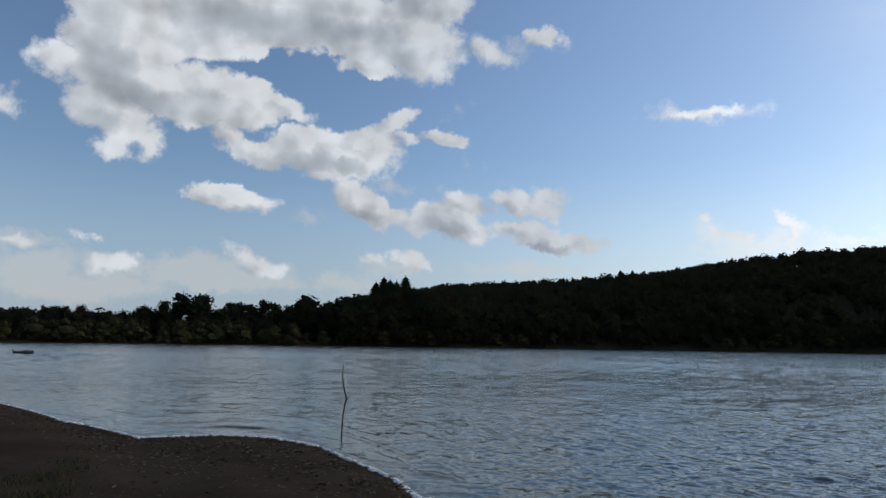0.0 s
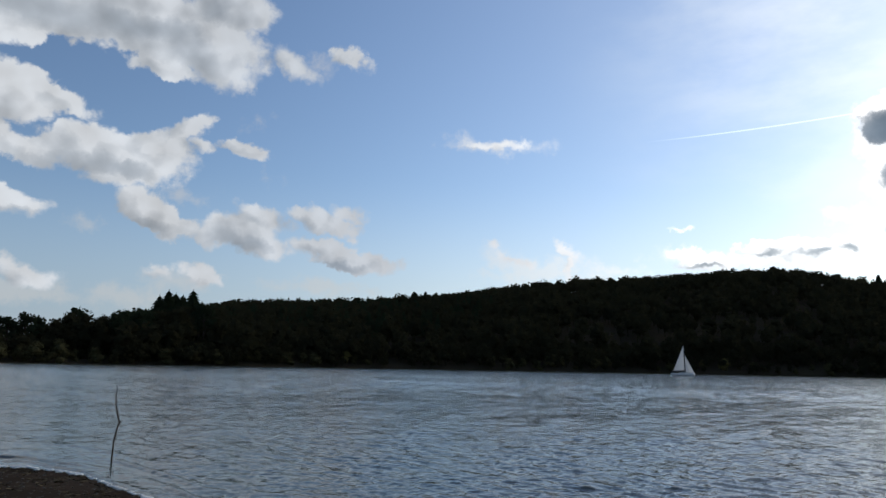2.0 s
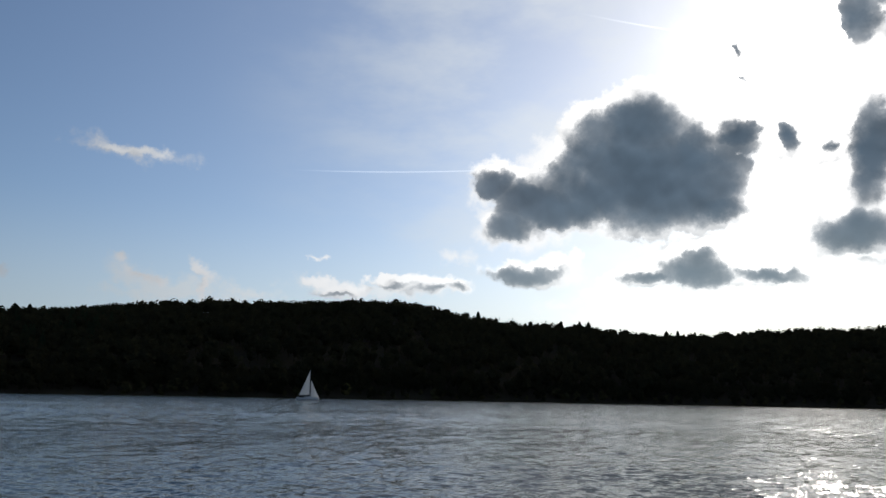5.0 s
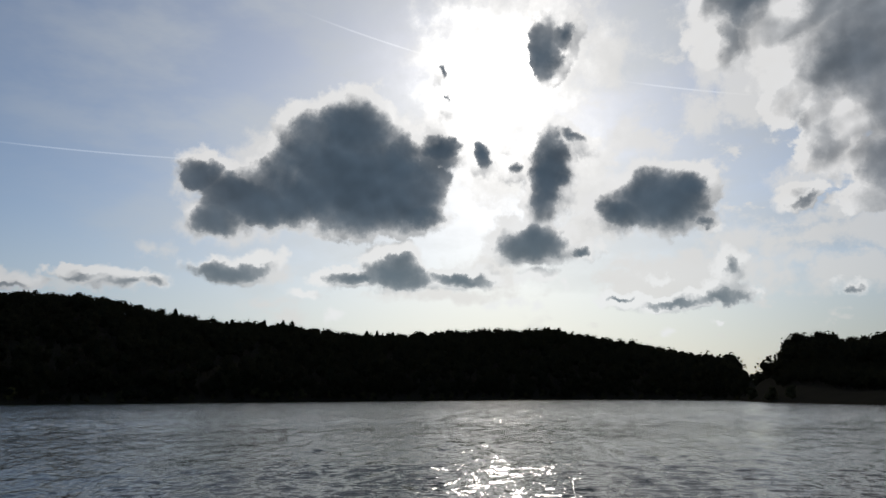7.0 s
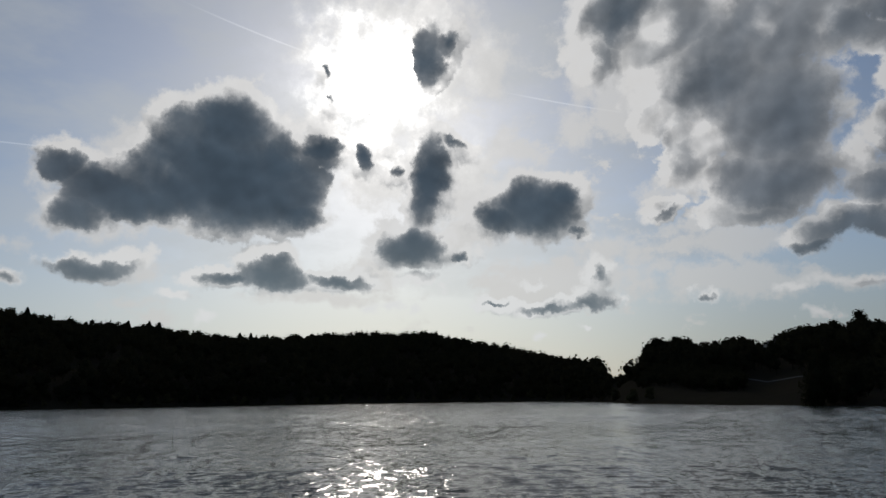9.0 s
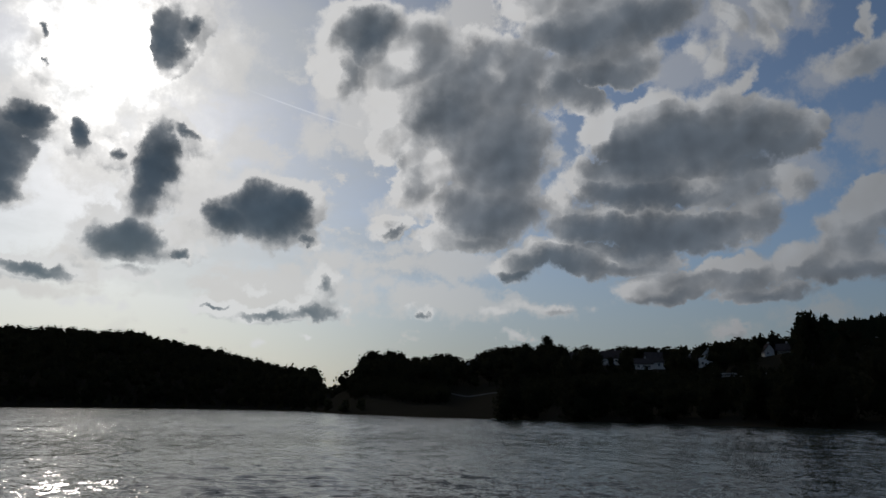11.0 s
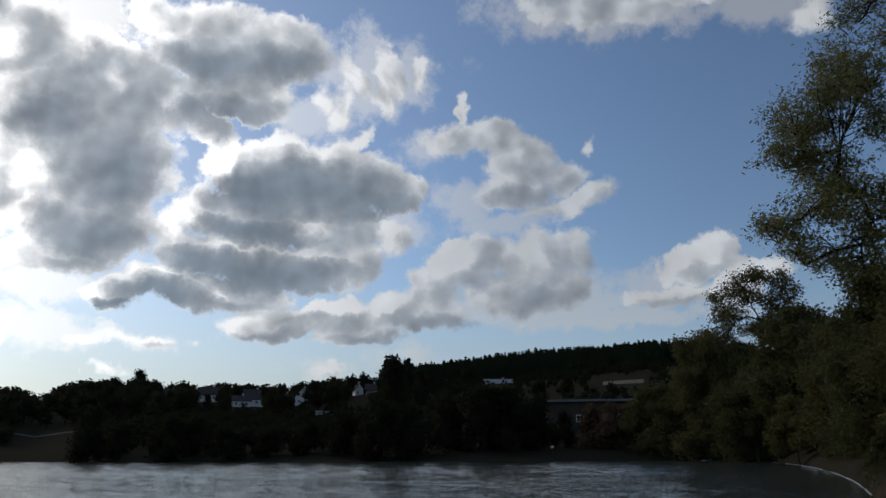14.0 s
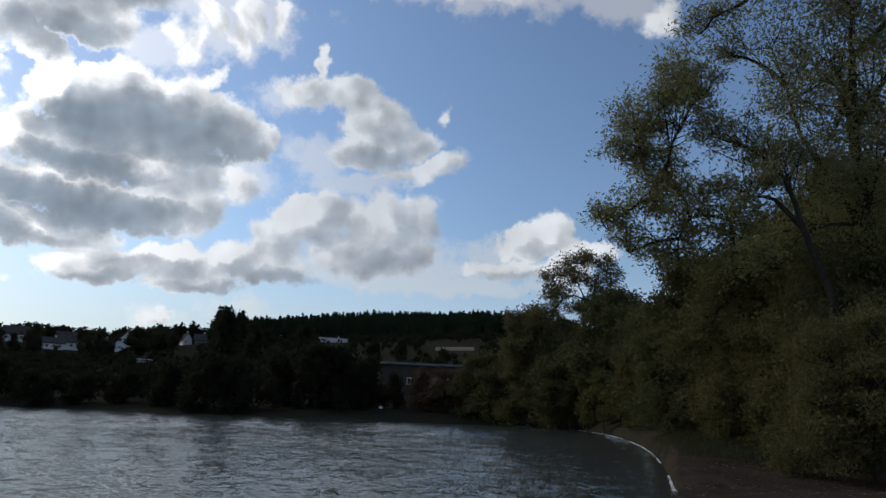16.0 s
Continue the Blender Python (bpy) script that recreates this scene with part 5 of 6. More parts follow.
NEAR_BANK = "trees on the near bank"
place(clumped_tree("leaning_willow", 3, [(0.6, 0, -0.3), (0.3, 0.1, 3), (-0.1, 0, 5.6), (-0.8, 0, 7.9), (-1.6, 0, 9.0)],
                   [(-5.0, 0, 14.4, 1.35), (-6.4, 0.3, 13.0, 1.25), (-6.9, 0, 11.6, 1.0), (-4.7, -0.3, 12.8, 1.4), (-3.3, 0.2, 12.1, 1.1), (-5.6, 0.4, 11.3, 1.2), (-3.7, 0, 13.8, 0.8),
                    (-7.5, 0, 8.9, 1.0), (-6.3, 0, 9.7, 1.2), (-6.7, 0, 7.9, 0.9), (-4.8, 0.2, 9.2, 1.3), (-3.5, 0, 8.8, 1.3), (-5.0, 0.3, 7.6, 1.0), (-2.5, 0, 9.9, 1.2), (-3.1, 0, 7.2, 1.2), (-1.4, 0.2, 11.2, 1.0)],
                   (0.16, 0.052), LEAF_WILLOW, 1600, loose=0.26), 169.5, 27, -169.5, "willow with open spreading limbs and narrow leaves", NEAR_BANK)
place(clumped_tree("great_willow", 18, [(0, 0, -0.3), (0.2, 0, 4), (0, 0, 8), (-0.3, 0, 12), (-0.1, 0, 15)],
                   [(-5.6, 0, 17.9, 1.1), (-5.0, 0.2, 16.7, 1.0), (-4.2, 0, 19.0, 1.5), (-2.9, 0.2, 16.9, 1.5), (-2.2, -0.2, 14.4, 1.5), (-2.1, 0, 19.4, 1.7), (-0.9, 0.2, 16.0, 1.8), (0.3, -0.2, 18.0, 1.9), (-1.0, 0, 12.8, 1.8),
                    (0.6, 0.2, 14.0, 1.9), (2.2, 0, 16.8, 2.0), (-2.3, 0, 11.6, 1.4), (0.1, -0.3, 11.0, 2.0), (1.8, 0, 11.8, 2.0), (3.3, 0.2, 14.2, 2.0), (-1.0, 0, 21.6, 1.7), (-3.7, 0.1, 21.0, 1.3), (1.2, 0, 20.9, 1.9), (3.6, 0, 19.4, 2.0),
                    (3.4, 0, 10.0, 2.0), (-0.4, -0.4, 8.6, 1.8), (2.0, -0.4, 8.0, 2.0), (-2.4, 0, 8.8, 1.5)],
                   (0.16, 0.056), LEAF_WILLOW, 950), 172.0, 30, -172.0, "great willow towering over the shore path", NEAR_BANK)
place(bushy_tree("tall_willow", 19, 13.5, 9.0, 22, (0.17, 0.07), LEAF_BANK, 1900, r=0.17), 171.0, 38, -171, "tall leafy willow behind the shore path", NEAR_BANK)
place(clumped_tree("round_willow", 1, [(0, 0, -0.3), (0.2, 0, 6), (0, 0, 11), (0.2, 0, 13.5)],
                   [(0.2, 0, 18.6, 1.5), (-2.2, 0.3, 17.6, 1.4), (2.4, 0, 17.7, 1.3), (-3.7, 0, 16.0, 1.3), (3.5, 0.2, 16.3, 1.1), (-1.0, 0, 16.4, 1.3), (1.4, 0, 15.9, 1.3), (-3.0, 0, 14.0, 1.7), (3.0, 0, 13.8, 1.7), (0, 0.3, 13.0, 2.0),
                    (-4.2, 0, 11.0, 2.2), (4.0, 0.2, 10.8, 2.2), (0.4, -0.6, 9.6, 2.4), (-3.0, -0.5, 7.2, 2.4), (3.0, -0.5, 6.8, 2.4)],
                   (0.36, 0.12), LEAF_BANK, 460, loose=0.36), 152.0, 86, -152.0, "tall rounded willow with thinning crown on the bank", NEAR_BANK)
place(bushy_tree("willow_tree", 102, 14.2, 10.5, 20, (0.36, 0.15), LEAF_BANK, 620, r=0.17), 148.1, 90, 80, "broad green willow leaning over the water", NEAR_BANK)
place(bushy_tree("willow_tree", 103, 9.0, 11.0, 18, (0.34, 0.15), LEAF_BUSH, 700, low=0.1, r=0.2), 145.1, 94, 10, "low round willow at the water's edge", NEAR_BANK)
place(bushy_tree("willow_tree", 121, 8.0, 8.0, 16, (0.32, 0.14), LEAF_BANK, 700, low=0.1, r=0.2), 148.8, 88, 130, "low round willow at the water's edge", NEAR_BANK)
place(bushy_tree("maple_tree", 104, 12.4, 8.5, 20, (0.28, 0.15), LEAF_BUSH, 850, low=0.08, r=0.17), 154.7, 74, 45, "green tree with yellowing leaves on the bank", NEAR_BANK)
place(bushy_tree("alder_tree", 105, 9.4, 7.5, 20, (0.22, 0.12), LEAF_BANK, 1150, low=0.08, r=0.17), 158.0, 58, 120, "dense olive tree above the shore path", NEAR_BANK)
place(bushy_tree("alder_tree", 107, 8.6, 7.0, 20, (0.18, 0.1), LEAF_BUSH, 1500, low=0.08, r=0.17), 162.2, 46, 200, "dense olive tree above the shore path", NEAR_BANK)
place(bushy_tree("thicket_tree", 113, 9.5, 7.0, 16, (0.26, 0.13), LEAF_BUSH, 900, low=0.08, r=0.19), 151.0, 80, 0, "dark leafy thicket tree at the bend of the shore", NEAR_BANK)
place(bushy_tree("thicket_tree", 114, 8.4, 7.0, 20, (0.18, 0.09), LEAF_BANK, 1700, low=0.06, r=0.18), 166.4, 37, 0, "dark leafy thicket tree above the path", NEAR_BANK)
place(bushy_tree("thicket_tree", 127, 9.6, 7.5, 22, (0.18, 0.09), LEAF_BUSH, 1500, low=0.1, r=0.17), 161.2, 41, 15, "dark leafy thicket tree above the path", NEAR_BANK)
place(bushy_tree("thicket_tree", 128, 9.8, 7.0, 22, (0.17, 0.08), LEAF_BANK, 1700, low=0.1, r=0.17), 165.0, 35, 140, "dark leafy thicket tree above the path", NEAR_BANK)
place(bushy_tree("thicket_tree", 122, 7.6, 7.0, 20, (0.15, 0.07), LEAF_BANK, 2200, low=0.06, r=0.18), 171.5, 29, 60, "dark leafy thicket tree above the path", NEAR_BANK)
place(bushy_tree("yellow_shrub", 106, 4.8, 5.0, 14, (0.2, 0.1), LEAF_AUTUMN, 1500, low=0.08, r=0.22), 156.4, 58, 0, "yellowing shrub leaning towards the lake", NEAR_BANK, "bush")
place(bushy_tree("yellow_shrub", 111, 4.2, 4.0, 13, (0.15, 0.08), LEAF_AUTUMN, 1900, low=0.08, r=0.22), 159.6, 49, 0, "yellowing shrub leaning towards the lake", NEAR_BANK, "bush")
place(bushy_tree("yellow_shrub", 115, 5.5, 4.0, 12, (0.2, 0.1), LEAF_AUTUMN, 1300, low=0.3, r=0.17), 153.5, 68, 0, "yellowing shrub leaning towards the lake", NEAR_BANK, "bush")
place(bushy_tree("hanging_shrub", 109, 5.2, 4.5, 16, (0.12, 0.05), LEAF_BANK, 3000, low=0.08, r=0.2, droop=0.45), 164.6, 33, 90, "drooping shrub along the muddy shore path", NEAR_BANK, "bush")
place(bushy_tree("hanging_shrub", 110, 5.0, 4.5, 16, (0.1, 0.042), LEAF_BANK, 3800, low=0.08, r=0.2, droop=0.45), 171.0, 24.5, 10, "drooping shrub along the muddy shore path", NEAR_BANK, "bush")
place(bushy_tree("hanging_shrub", 112, 3.4, 4.0, 13, (0.13, 0.06), LEAF_BUSH, 2600, low=0.08, r=0.22), 161.4, 40, 0, "low green shrub on the grassy bank", NEAR_BANK, "bush")
place(bushy_tree("hanging_shrub", 116, 2.8, 3.6, 12, (0.14, 0.06), LEAF_BANK, 2600, low=0.08, r=0.22), 158.4, 51, 0, "low green shrub on the grassy bank", NEAR_BANK, "bush")
place(bushy_tree("hanging_shrub", 117, 2.6, 3.2, 12, (0.11, 0.045), LEAF_BUSH, 3600, low=0.08, r=0.22), 163.0, 35, 0, "low green shrub on the grassy bank", NEAR_BANK, "bush")
place(bushy_tree("hanging_shrub", 123, 2.4, 3.2, 12, (0.1, 0.042), LEAF_BANK, 3800, low=0.08, r=0.22), 168.0, 27, 0, "low green shrub on the grassy bank", NEAR_BANK, "bush")

place(bushy_tree("hanging_shrub", 124, 1.9, 3.0, 11, (0.11, 0.045), LEAF_BUSH, 3600, low=0.08, r=0.24), 160.2, 37, 0, "low green shrub on the grassy bank", NEAR_BANK, "bush")
place(bushy_tree("hanging_shrub", 125, 2.2, 3.4, 11, (0.12, 0.05), LEAF_BANK, 3000, low=0.08, r=0.24), 159.2, 42, 0, "low green shrub on the grassy bank", NEAR_BANK, "bush")
place(bushy_tree("hanging_shrub", 126, 2.4, 4.0, 11, (0.13, 0.055), LEAF_BUSH, 2600, low=0.08, r=0.24), 157.4, 54, 0, "low green shrub on the grassy bank", NEAR_BANK, "bush")

# ---- on the water ----
HULL = material("white_hull_paint", (0.55, 0.55, 0.54), 0.35, 0.1, 4.0, 0.05)
HULL_DARK = material("dark_hull", (0.035, 0.04, 0.05), 0.5, 0.3, 4.0, 0.2)
SAIL = foliage("sail_cloth", (0.66, 0.655, 0.64), (0.62, 0.61, 0.6), 0.4)
ALU = material("mast_metal", (0.45, 0.45, 0.46), 0.35, 0.1, 5.0, 0.05, metal=1.0)
WOOD = material("weathered_pole", (0.07, 0.055, 0.045), 0.9, 0.4, 20.0, 0.6)


def hull(bm, length, beam, freeboard, draught, stern=0.75, stations=12):
    """A boat's shell: sections from a narrow stern to a pointed bow, with a sheer."""
    rows = []
    for i in range(stations + 1):
        u = i / stations
        half = beam / 2 * (stern + (1 - stern) * math.sin(min(u * 2.0, 1) * math.pi / 2)) * (1 - max(0, (u - 0.45) / 0.55) ** 2.2)
        half = max(half, 0.02)
        top = freeboard * (1 + 0.35 * (u - 0.35) ** 2 * 4)
        keel = -draught * (1 - max(0, (u - 0.7) / 0.3) ** 2)
        sec = [(-half, top), (-half * 0.95, top * 0.35), (-half * 0.6, keel * 0.7), (0, keel), (half * 0.6, keel * 0.7), (half * 0.95, top * 0.35), (half, top)]
        rows.append([bm.verts.new(((u - 0.5) * length, y, z)) for y, z in sec])
    for a, b in zip(rows, rows[1:]):
        for k in range(6):
            bm.faces.new((a[k], a[k + 1], b[k + 1], b[k]))
        bm.faces.new((a[6], a[0], b[0], b[6]))
    bm.faces.new(rows[0][::-1])
    bm.faces.new(rows[-1])
    bmesh.ops.recalc_face_normals(bm, faces=bm.faces)


def rod(bm, a, b, r0, r1=None, sides=8):
    a, b = Vector(a), Vector(b)
    m = Matrix.Translation((a + b) / 2) @ (b - a).to_track_quat("Z", "Y").to_matrix().to_4x4()
    bmesh.ops.create_cone(bm, cap_ends=True, segments=sides, radius1=r0, radius2=r0 if r1 is None else r1, depth=(b - a).length, matrix=m)


def sail_cloth(bm, tack, clew, head, belly, n=8):
    """A three-cornered sail, bellied out to one side, with some thickness."""
    tack, clew, head = Vector(tack), Vector(clew), Vector(head)
    grid = {}
    for i in range(n + 1):
        for j in range(n + 1):
            u, v = i / n, j / n
            p = tack.lerp(clew, u).lerp(head, v) if v < 1 else head.copy()
            p.y += belly * math.sin(math.pi * u) * (1 - v) * math.sin(math.pi * min(v + 0.25, 1))
            grid[i, j] = bm.verts.new(p)
    for i in range(n):
        for j in range(n):
            bm.faces.new((grid[i, j], grid[i + 1, j], grid[i + 1, j + 1], grid[i, j + 1]))
    bmesh.ops.remove_doubles(bm, verts=bm.verts, dist=0.001)


def sailing_boat(az, dist):
    root = new("sailing_boat")
    root.matrix_basis = Matrix.Translation(bearing(az, dist, 0)) @ pose(0, 0, 0, 0, 0, -az + 8) @ pose(0, 0, 0, -4, 0, 0)
    bm = bmesh.new()
    hull(bm, 7.6, 2.5, 0.75, 0.5)
    part("hull", bm, HULL, root, smooth=True)
    bm = bmesh.new()
    box(bm, (2.9, 1.5, 0.5), (0.3, 0, 0.95), 0.12)
    part("cabin", bm, HULL, root)
    bm = bmesh.new()
    for x in (-0.5, 0.3, 1.1):
        box(bm, (0.5, 1.54, 0.18), (x, 0, 1.0), 0.04)
    part("cabin_window", bm, GLASS, root)
    bm = bmesh.new()
    rod(bm, (0.6, 0, 0.7), (0.5, 0, 10.1), 0.07, 0.05)
    part("mast", bm, ALU, root)
    bm = bmesh.new()
    rod(bm, (0.5, 0, 1.75), (-3.0, 0.5, 1.7), 0.05)
    part("boom", bm, ALU, root)
    bm = bmesh.new()
    sail_cloth(bm, (3.6, 0, 1.0), (0.95, 0.35, 1.15), (0.85, 0, 6.9), 0.5)
    part("jib", bm, SAIL, root, "white triangular foresail", True)
    bm = bmesh.new()
    sail_cloth(bm, (0.42, 0, 1.85), (-2.9, 0.5, 1.85), (0.42, 0, 9.9), 0.45)
    part("mainsail", bm, SAIL, root, "white triangular mainsail", True)
    bm = bmesh.new()
    rod(bm, (3.75, 0, 0.9), (0.6, 0, 7.4), 0.015, sides=5)
    part("forestay", bm, ALU, root)
    bm = bmesh.new()
    rod(bm, (-3.6, 0, 0.85), (0.5, 0, 10.0), 0.015, sides=5)
    part("backstay", bm, ALU, root)
    bm = bmesh.new()
    for x in (-3.4, -2.2, 2.4, 3.4):
        for y in (-0.85, 0.85):
            k = 1.0 if x < 0 else 0.5
            rod(bm, (x, y * k, 0.75), (x, y * k, 1.35), 0.02, sides=5)
    for y in (-0.85, 0.85):
        rod(bm, (-3.4, y, 1.35), (-2.2, y, 1.35), 0.015, sides=5)
        rod(bm, (2.4, y * 0.5, 1.35), (3.4, y * 0.5, 1.35), 0.015, sides=5)
    part("railing", bm, ALU, root)
    bm = bmesh.new()
    box(bm, (0.05, 0.4, 0.9), (-3.85, 0, 0.1), 0.015)
    part("rudder", bm, HULL, root)
    return tagged(root, "small white sailing boat with two white sails set", "sailing boat")


sailing_boat(33.9, 258)


def moored_boat(x, y):
    root = new("moored_boat")
    root.matrix_basis = Matrix.Translation((x, y, 0)) @ pose(0, 0, 0, 0, 0, 26) @ Matrix.Scale(0.62, 4)
    bm = bmesh.new()
    hull(bm, 3.0, 1.25, 0.38, 0.15, 0.85)
    part("hull", bm, HULL_DARK, root, smooth=True)
    bm = bmesh.new()
    box(bm, (0.3, 1.05, 0.05), (-0.7, 0, 0.42), 0.01)
    part("rear_bench", bm, WOOD, root)
    bm = bmesh.new()
    box(bm, (0.3, 1.1, 0.05), (0.35, 0, 0.43), 0.01)
    part("front_bench", bm, WOOD, root)
    bm = bmesh.new()
    box(bm, (0.28, 0.24, 0.34), (-1.6, 0, 0.5), 0.06)
    box(bm, (0.1, 0.1, 0.6), (-1.6, 0, 0.1), 0.02)
    part("outboard_motor", bm, HULL_DARK, root)
    bm = bmesh.new()
    box(bm, (1.0, 0.9, 0.16), (0.2, 0, 0.5), 0.06)
    part("tarpaulin", bm, HULL_DARK, root, "dark tarpaulin over the boat")
    return tagged(root, "small dark moored rowing boat with a covered hold", "boat")


moored_boat(-43.8, 77.3)


def pole():
    """The bent branch stuck in the shallows."""
    rng = np.random.default_rng(9)
    pts = np.array([(0.0, 0, -0.5), (0.0, 0, 0.0), (0.01, 0, 0.3), (0.035, 0, 0.55), (0.065, 0.01, 0.64), (0.03, 0, 0.8), (0.0, 0, 0.95), (-0.02, 0, 1.1), (-0.015, 0, 1.27)])
    pts[1:, :2] += rng.normal(size=(8, 2)) * 0.004
    root = new("pole")
    root.matrix_basis = Matrix.Translation((-1.84, 13.85, 0))
    mesh_from("branch", *tube(pts, np.array([0.014, 0.014, 0.013, 0.013, 0.014, 0.011, 0.01, 0.009, 0.007]), 8), WOOD, root, smooth=True)
    mesh_from("knot", *tube([(0.05, 0, 0.6), (0.085, 0.01, 0.66), (0.1, 0.01, 0.7)], [0.016, 0.013, 0.005], 6), WOOD, root)
    return tagged(root, "crooked dark wooden pole standing in the shallows", "pole")


pole()

# ---- the near shore ----
STONE = material("shore_stone", (0.15, 0.135, 0.115), 0.8, 0.4, 8.0, 0.4, island=True, second=(0.05, 0.042, 0.034))
FOAM = material("shore_foam", (0.75, 0.75, 0.73), 0.6, 0.2, 12.0, 0.5)


def gravel():
    """Pebbles and shell grit over the mud on both beaches."""
    rng = np.random.default_rng(4)
    out = []
    for az0, az1, n, big in ((-40, 2, 2000, 0.014), (154, 172, 700, 0.025)):
        az = rng.uniform(az0, az1, n)
        edge = np.interp(az, *_near.T) if az0 < 0 else np.interp(az, *_far.T) + 4
        r = edge - np.abs(rng.normal(size=n)) * 3.0 - 0.05 if az0 < 0 else edge + rng.normal(size=n) * 4
        for a, d in zip(az, r):
            if d < 3:
                continue
            v, f = ICO1
            s = big * rng.uniform(0.35, 1.6)
            p = bearing(a, d, ground_at(a, d))
            out.append((v * np.array([s * rng.uniform(0.8, 1.6), s, s * 0.55]) * rng.uniform(0.85, 1.1, (len(v), 1)) + np.array(p), f))
    return tagged(mesh_from("gravel", *join(out), STONE), "loose pebbles scattered over the muddy beach", "gravel", kind="stuff")


gravel()


def foam_line(name, az0, az1, n, edge, size, label, near=False):
    """A broken line of foam flecks where the ripples run out."""
    rng = np.random.default_rng(int(n))
    out = []
    for az in np.sort(rng.uniform(az0, az1, n)):
        if math.sin(az * 7.0) + math.sin(az * 2.3) < -0.9:
            continue
        p = np.array(bearing(az, float(np.interp(az, *edge.T)) + (-abs(rng.normal()) if near else rng.normal() * 1.6) * size * 2.0, 0.018 if near else 0.008))
        v, f = ICO1
        s = size * rng.uniform(0.2, 1.0)
        out.append((v * np.array([s * rng.uniform(0.6, 1.6), s * rng.uniform(0.6, 1.4), 0.01]) + p, f))
    return tagged(mesh_from(name, *join(out), FOAM, smooth=True), label, "foam", kind="stuff")


foam_line("shore_foam", 149.0, 158.4, 800, _far, 0.075, "broken white foam line along the muddy shore")
foam_line("beach_foam", -31.0, 1.0, 1000, _near, 0.05, "thin foam flecks along the edge of the beach", True)


def scattered_leaves(name, az0, az1, n, edge, back, size, mat, label, category):
    """Fallen leaves and torn weed lying on the mud."""
    rng = np.random.default_rng(n)
    az = rng.uniform(az0, az1, n)
    r = np.interp(az, *edge.T) - 0.15 - np.abs(rng.normal(size=n)) * back if back > 0 else np.interp(az, *edge.T) + 0.3 + np.abs(rng.normal(size=n)) * -back
    clump = np.sin(az * 2.1 + r * 1.7) + np.sin(az * 0.8 - r * 2.9) + rng.normal(size=n) * 0.6
    az, r = az[(clump > 0) & (r > 4)], r[(clump > 0) & (r > 4)]
    p = np.stack([r * np.sin(np.radians(az)), r * np.cos(np.radians(az)), lie(az, r) + 0.012], -1)
    v, f = flakes(rng, p, *size)
    v = v.reshape(-1, 4, 3)
    v[..., 2] = p[:, None, 2] + (v[..., 2] - p[:, None, 2]) * 0.3
    return tagged(mesh_from(name, v.reshape(-1, 3), f, mat), label, category, kind="stuff")


LITTER = material("fallen_leaves", (0.16, 0.125, 0.08), 0.9, 0.4, 12.0, 0.3, island=True, second=(0.035, 0.028, 0.018))
scattered_leaves("leaf_litter", -34, 2, 3600, _near, 2.6, (0.09, 0.045), LITTER, "brown fallen leaves and torn weed on the mud", "leaves")
scattered_leaves("path_litter", 156, 171, 1800, _far, -3.5, (0.1, 0.05), LITTER, "brown fallen leaves on the muddy shore path", "leaves")


def grass(name, spots, blades, tall, seed, label):
    """Tufts of grass: bent blades in small sheaves round the spots (bearing, distance, spread)."""
    rng = np.random.default_rng(seed)
    vs, fs, k = [], [], 0
    for az, dist, spread in spots:
        c = np.array(bearing(az, dist, 0.0))
        n = blades
        root = c[None] + np.concatenate([rng.normal(size=(n, 2)) * spread, np.zeros((n, 1))], 1)
        far = np.hypot(root[:, 0], root[:, 1])
        root[:, 2] = lie(np.degrees(np.arctan2(root[:, 0], root[:, 1])), far) - 0.01
        a = rng.uniform(0, 2 * np.pi, n)
        lean = np.stack([np.cos(a), np.sin(a), np.zeros(n)], -1)
        side = np.stack([-np.sin(a), np.cos(a), np.zeros(n)], -1)
        h = tall * rng.uniform(0.5, 1.3, (n, 1))
        w = 0.006 * (1 + tall * 2)
        up = np.array([0, 0, 1.0])
        mid, tip = root + up * h * 0.6 + lean * h * 0.18, root + up * h * 0.9 + lean * h * 0.55
        v = np.stack([root - side * w, root + side * w, mid + side * w * 0.7, mid - side * w * 0.7, tip], 1).reshape(-1, 3)
        q = np.arange(n)[:, None] * 5 + k
        vs.append(v)
        fs.append(np.concatenate([q + [0, 1, 2], q + [0, 2, 3], q + [3, 2, 4]]))
        k += len(v)
    return tagged(mesh_from(name, np.concatenate(vs), np.concatenate(fs), BLADES), label, "grass", kind="stuff")


BLADES = foliage("grass_blades", (0.04, 0.05, 0.02), (0.075, 0.07, 0.034), 0.3)
rng = random.Random(21)
grass("beach_grass", [(-30 + rng.uniform(-5, 4), 8.6 + rng.uniform(-1.2, 1.6), 0.12) for _ in range(22)], 45, 0.08, 5, "short green grass tufts on the mud of the beach")
grass("bank_grass", [(a, float(np.interp(a, *_far.T)) + rng.uniform(6.0, 14.0), 0.7) for a in [rng.uniform(160.6, 173) for _ in range(150)]] + [(rng.uniform(158.6, 163), rng.uniform(30, 46), 0.9) for _ in range(130)], 70, 0.22, 6, "green grass along the edge of the shore path")


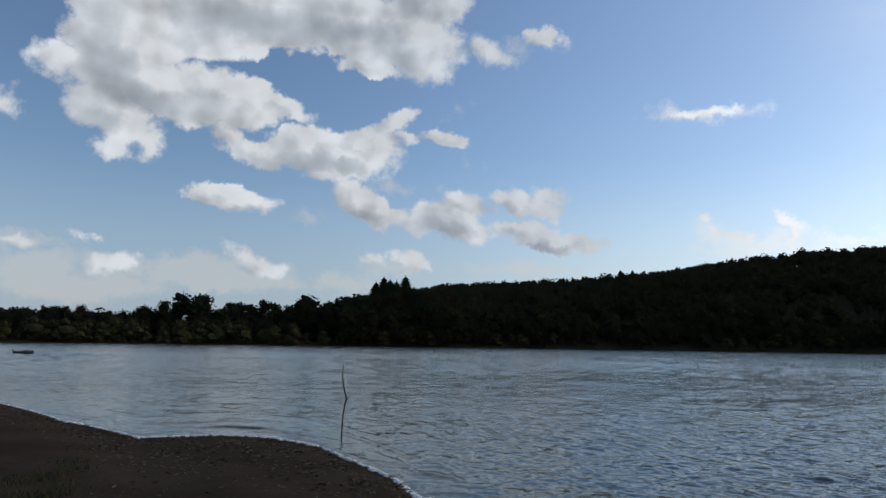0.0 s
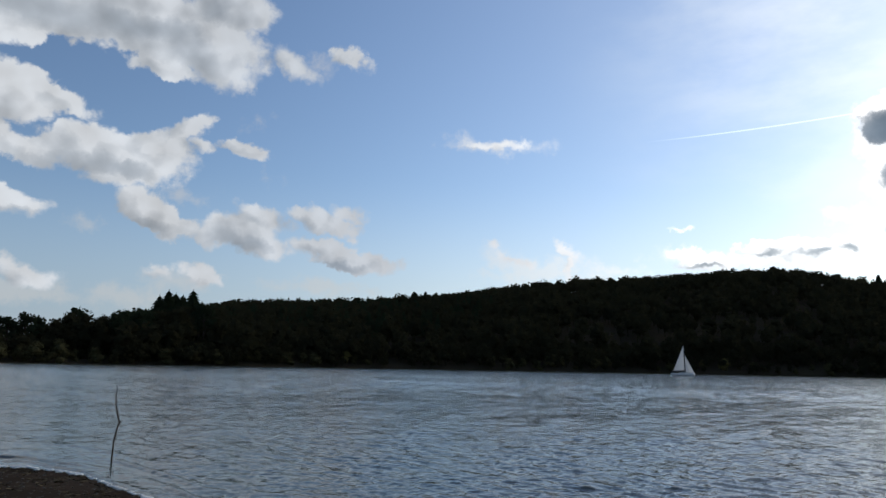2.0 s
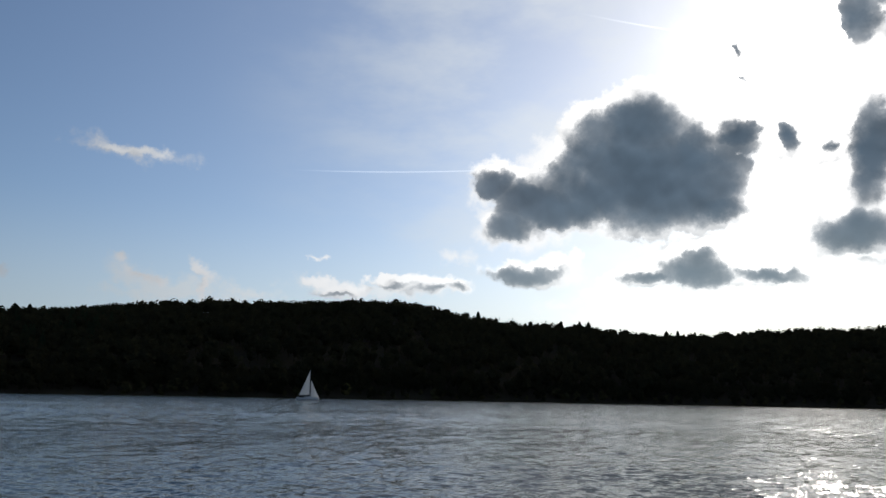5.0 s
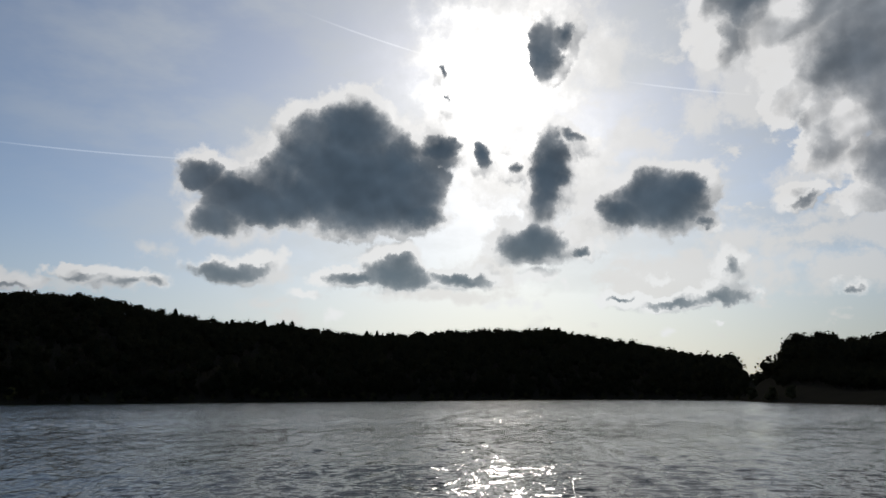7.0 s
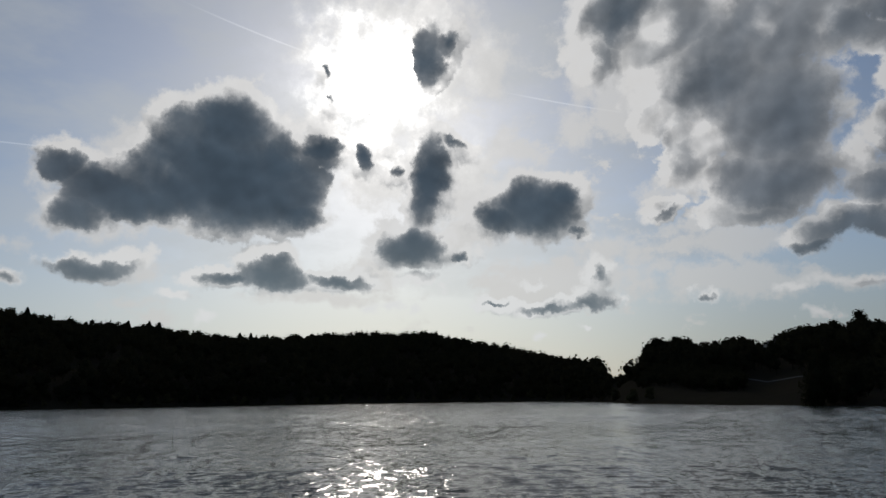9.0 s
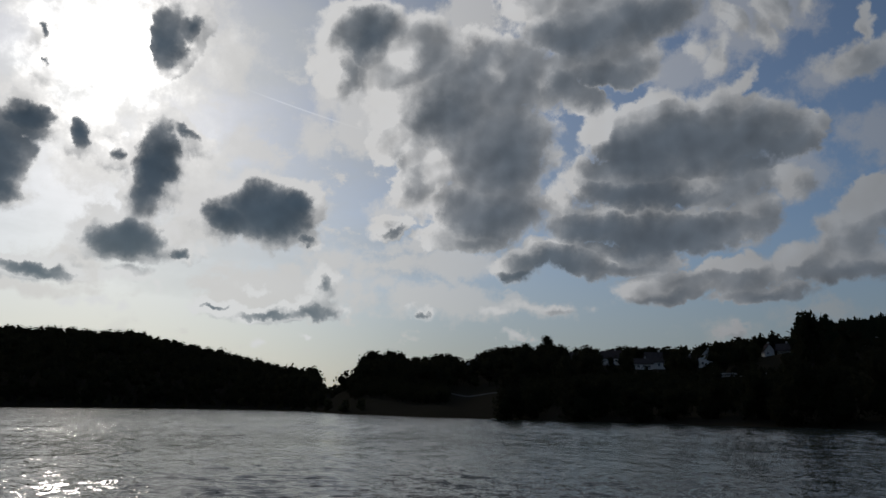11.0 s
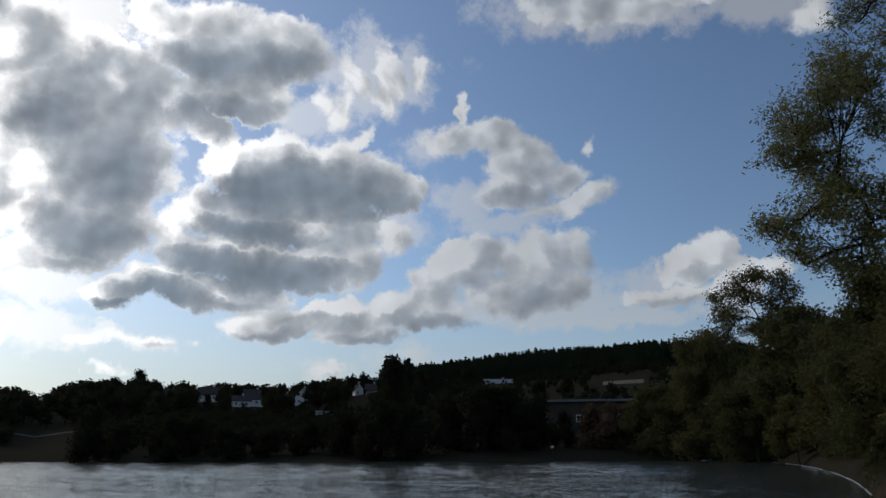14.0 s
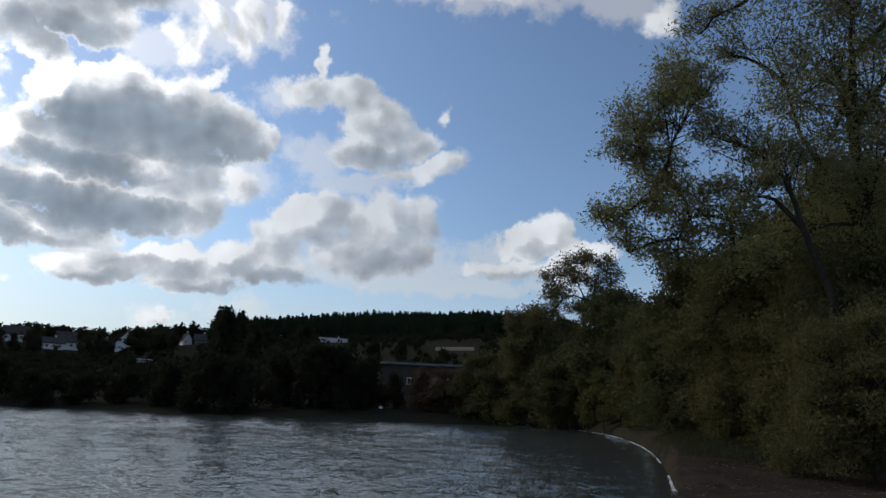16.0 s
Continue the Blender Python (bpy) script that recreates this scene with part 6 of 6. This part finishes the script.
def garden_wall(az0, az1, dist, high):
    """A pale low wall along the lane below the houses: courses with a coping."""
    a, b = bearing(az0, dist, ground_at(az0, dist)), bearing(az1, dist, ground_at(az1, dist))
    root = new("garden_wall")
    root.matrix_basis = Matrix.Translation((a + b) / 2) @ pose(0, 0, 0, 0, 0, -(az0 + az1) / 2)
    long = (b - a).length
    bm = bmesh.new()
    box(bm, (long, 0.3, high + 0.8), (0, 0, high / 2 - 0.4))
    part("wall", bm, PLASTER_GREY, root)
    bm = bmesh.new()
    box(bm, (long + 0.1, 0.4, 0.1), (0, 0, high + 0.05), 0.02)
    part("coping", bm, PLASTER, root)
    return tagged(root, "low pale garden wall on the slope below the houses", "wall")


def notice_post(az, dist, big=1.0):
    """A white board on a post at the bank."""
    root = new("notice_board")
    root.matrix_basis = Matrix.Translation(bearing(az, dist, ground_at(az, dist))) @ pose(0, 0, 0, 0, 0, -az)
    bm = bmesh.new()
    box(bm, (0.1, 0.1, 1.7), (0, 0.06, 0.75), 0.01)
    part("post", bm, WOOD, root)
    bm = bmesh.new()
    box(bm, (0.4 * big, 0.04, 0.28 * big ** 0.5), (0, 0, 1.45), 0.01)
    part("board", bm, PLASTER, root)
    return tagged(root, "small white board on a post at the bank", "sign")


notice_post(136.6, 92.5)
garden_wall(118.1, 121.7, 190, 0.8)


def lane(az0, az1, share, wide, steps=40):
    """A pale gravel lane that follows the slope, a slightly raised strip."""
    az = np.linspace(az0, az1, steps)
    shore, crest = np.interp(az, *_far.T), np.interp(az, _ridge[:, 0], _ridge[:, 1])
    mid = shore + (crest - shore) * share
    rows = []
    for k, off in enumerate((-wide / 2 - 0.2, -wide / 2, wide / 2, wide / 2 + 0.2)):
        r = mid + off
        z = lie(az, r) + (0.12 if k in (1, 2) else -0.1)
        rows.append(np.stack([r * np.sin(np.radians(az)), r * np.cos(np.radians(az)), z], -1))
    v = np.concatenate(rows)
    i, j = np.meshgrid(np.arange(3), np.arange(steps - 1), indexing="ij")
    a = i * steps + j
    ob = mesh_from("lane", v, np.stack([a, a + 1, a + steps + 1, a + steps], -1).reshape(-1, 4)[:, ::-1], LANE, smooth=True)
    return tagged(ob, "pale gravel lane crossing the brown meadow", "lane", kind="structure")


def field(az0, az1, share, deep):
    """A stubble field on the slope above the low building."""
    ob = lane(az0, az1, share, deep)
    ob.name = "stubble_field"
    ob.data.materials[0] = STUBBLE
    return tagged(ob, "pale straw-coloured stubble field on the slope", "field", kind="structure")


STUBBLE = material("straw_stubble", (0.2, 0.175, 0.115), 0.95, 0.3, 2.0, 0.3)
LANE = material("lane_gravel", (0.12, 0.115, 0.105), 0.95, 0.25, 3.0, 0.3)
lane(95.0, 110.0, 0.32, 1.8)
field(140.6, 143.6, 0.227, 12)


def on_lane(az, share=0.32):
    shore = float(np.interp(az, *_far.T))
    return shore + (float(np.interp(az, _ridge[:, 0], _ridge[:, 1])) - shore) * share


notice_post(97.7, on_lane(97.7), 2.0)
notice_post(104.5, on_lane(104.5), 2.4)
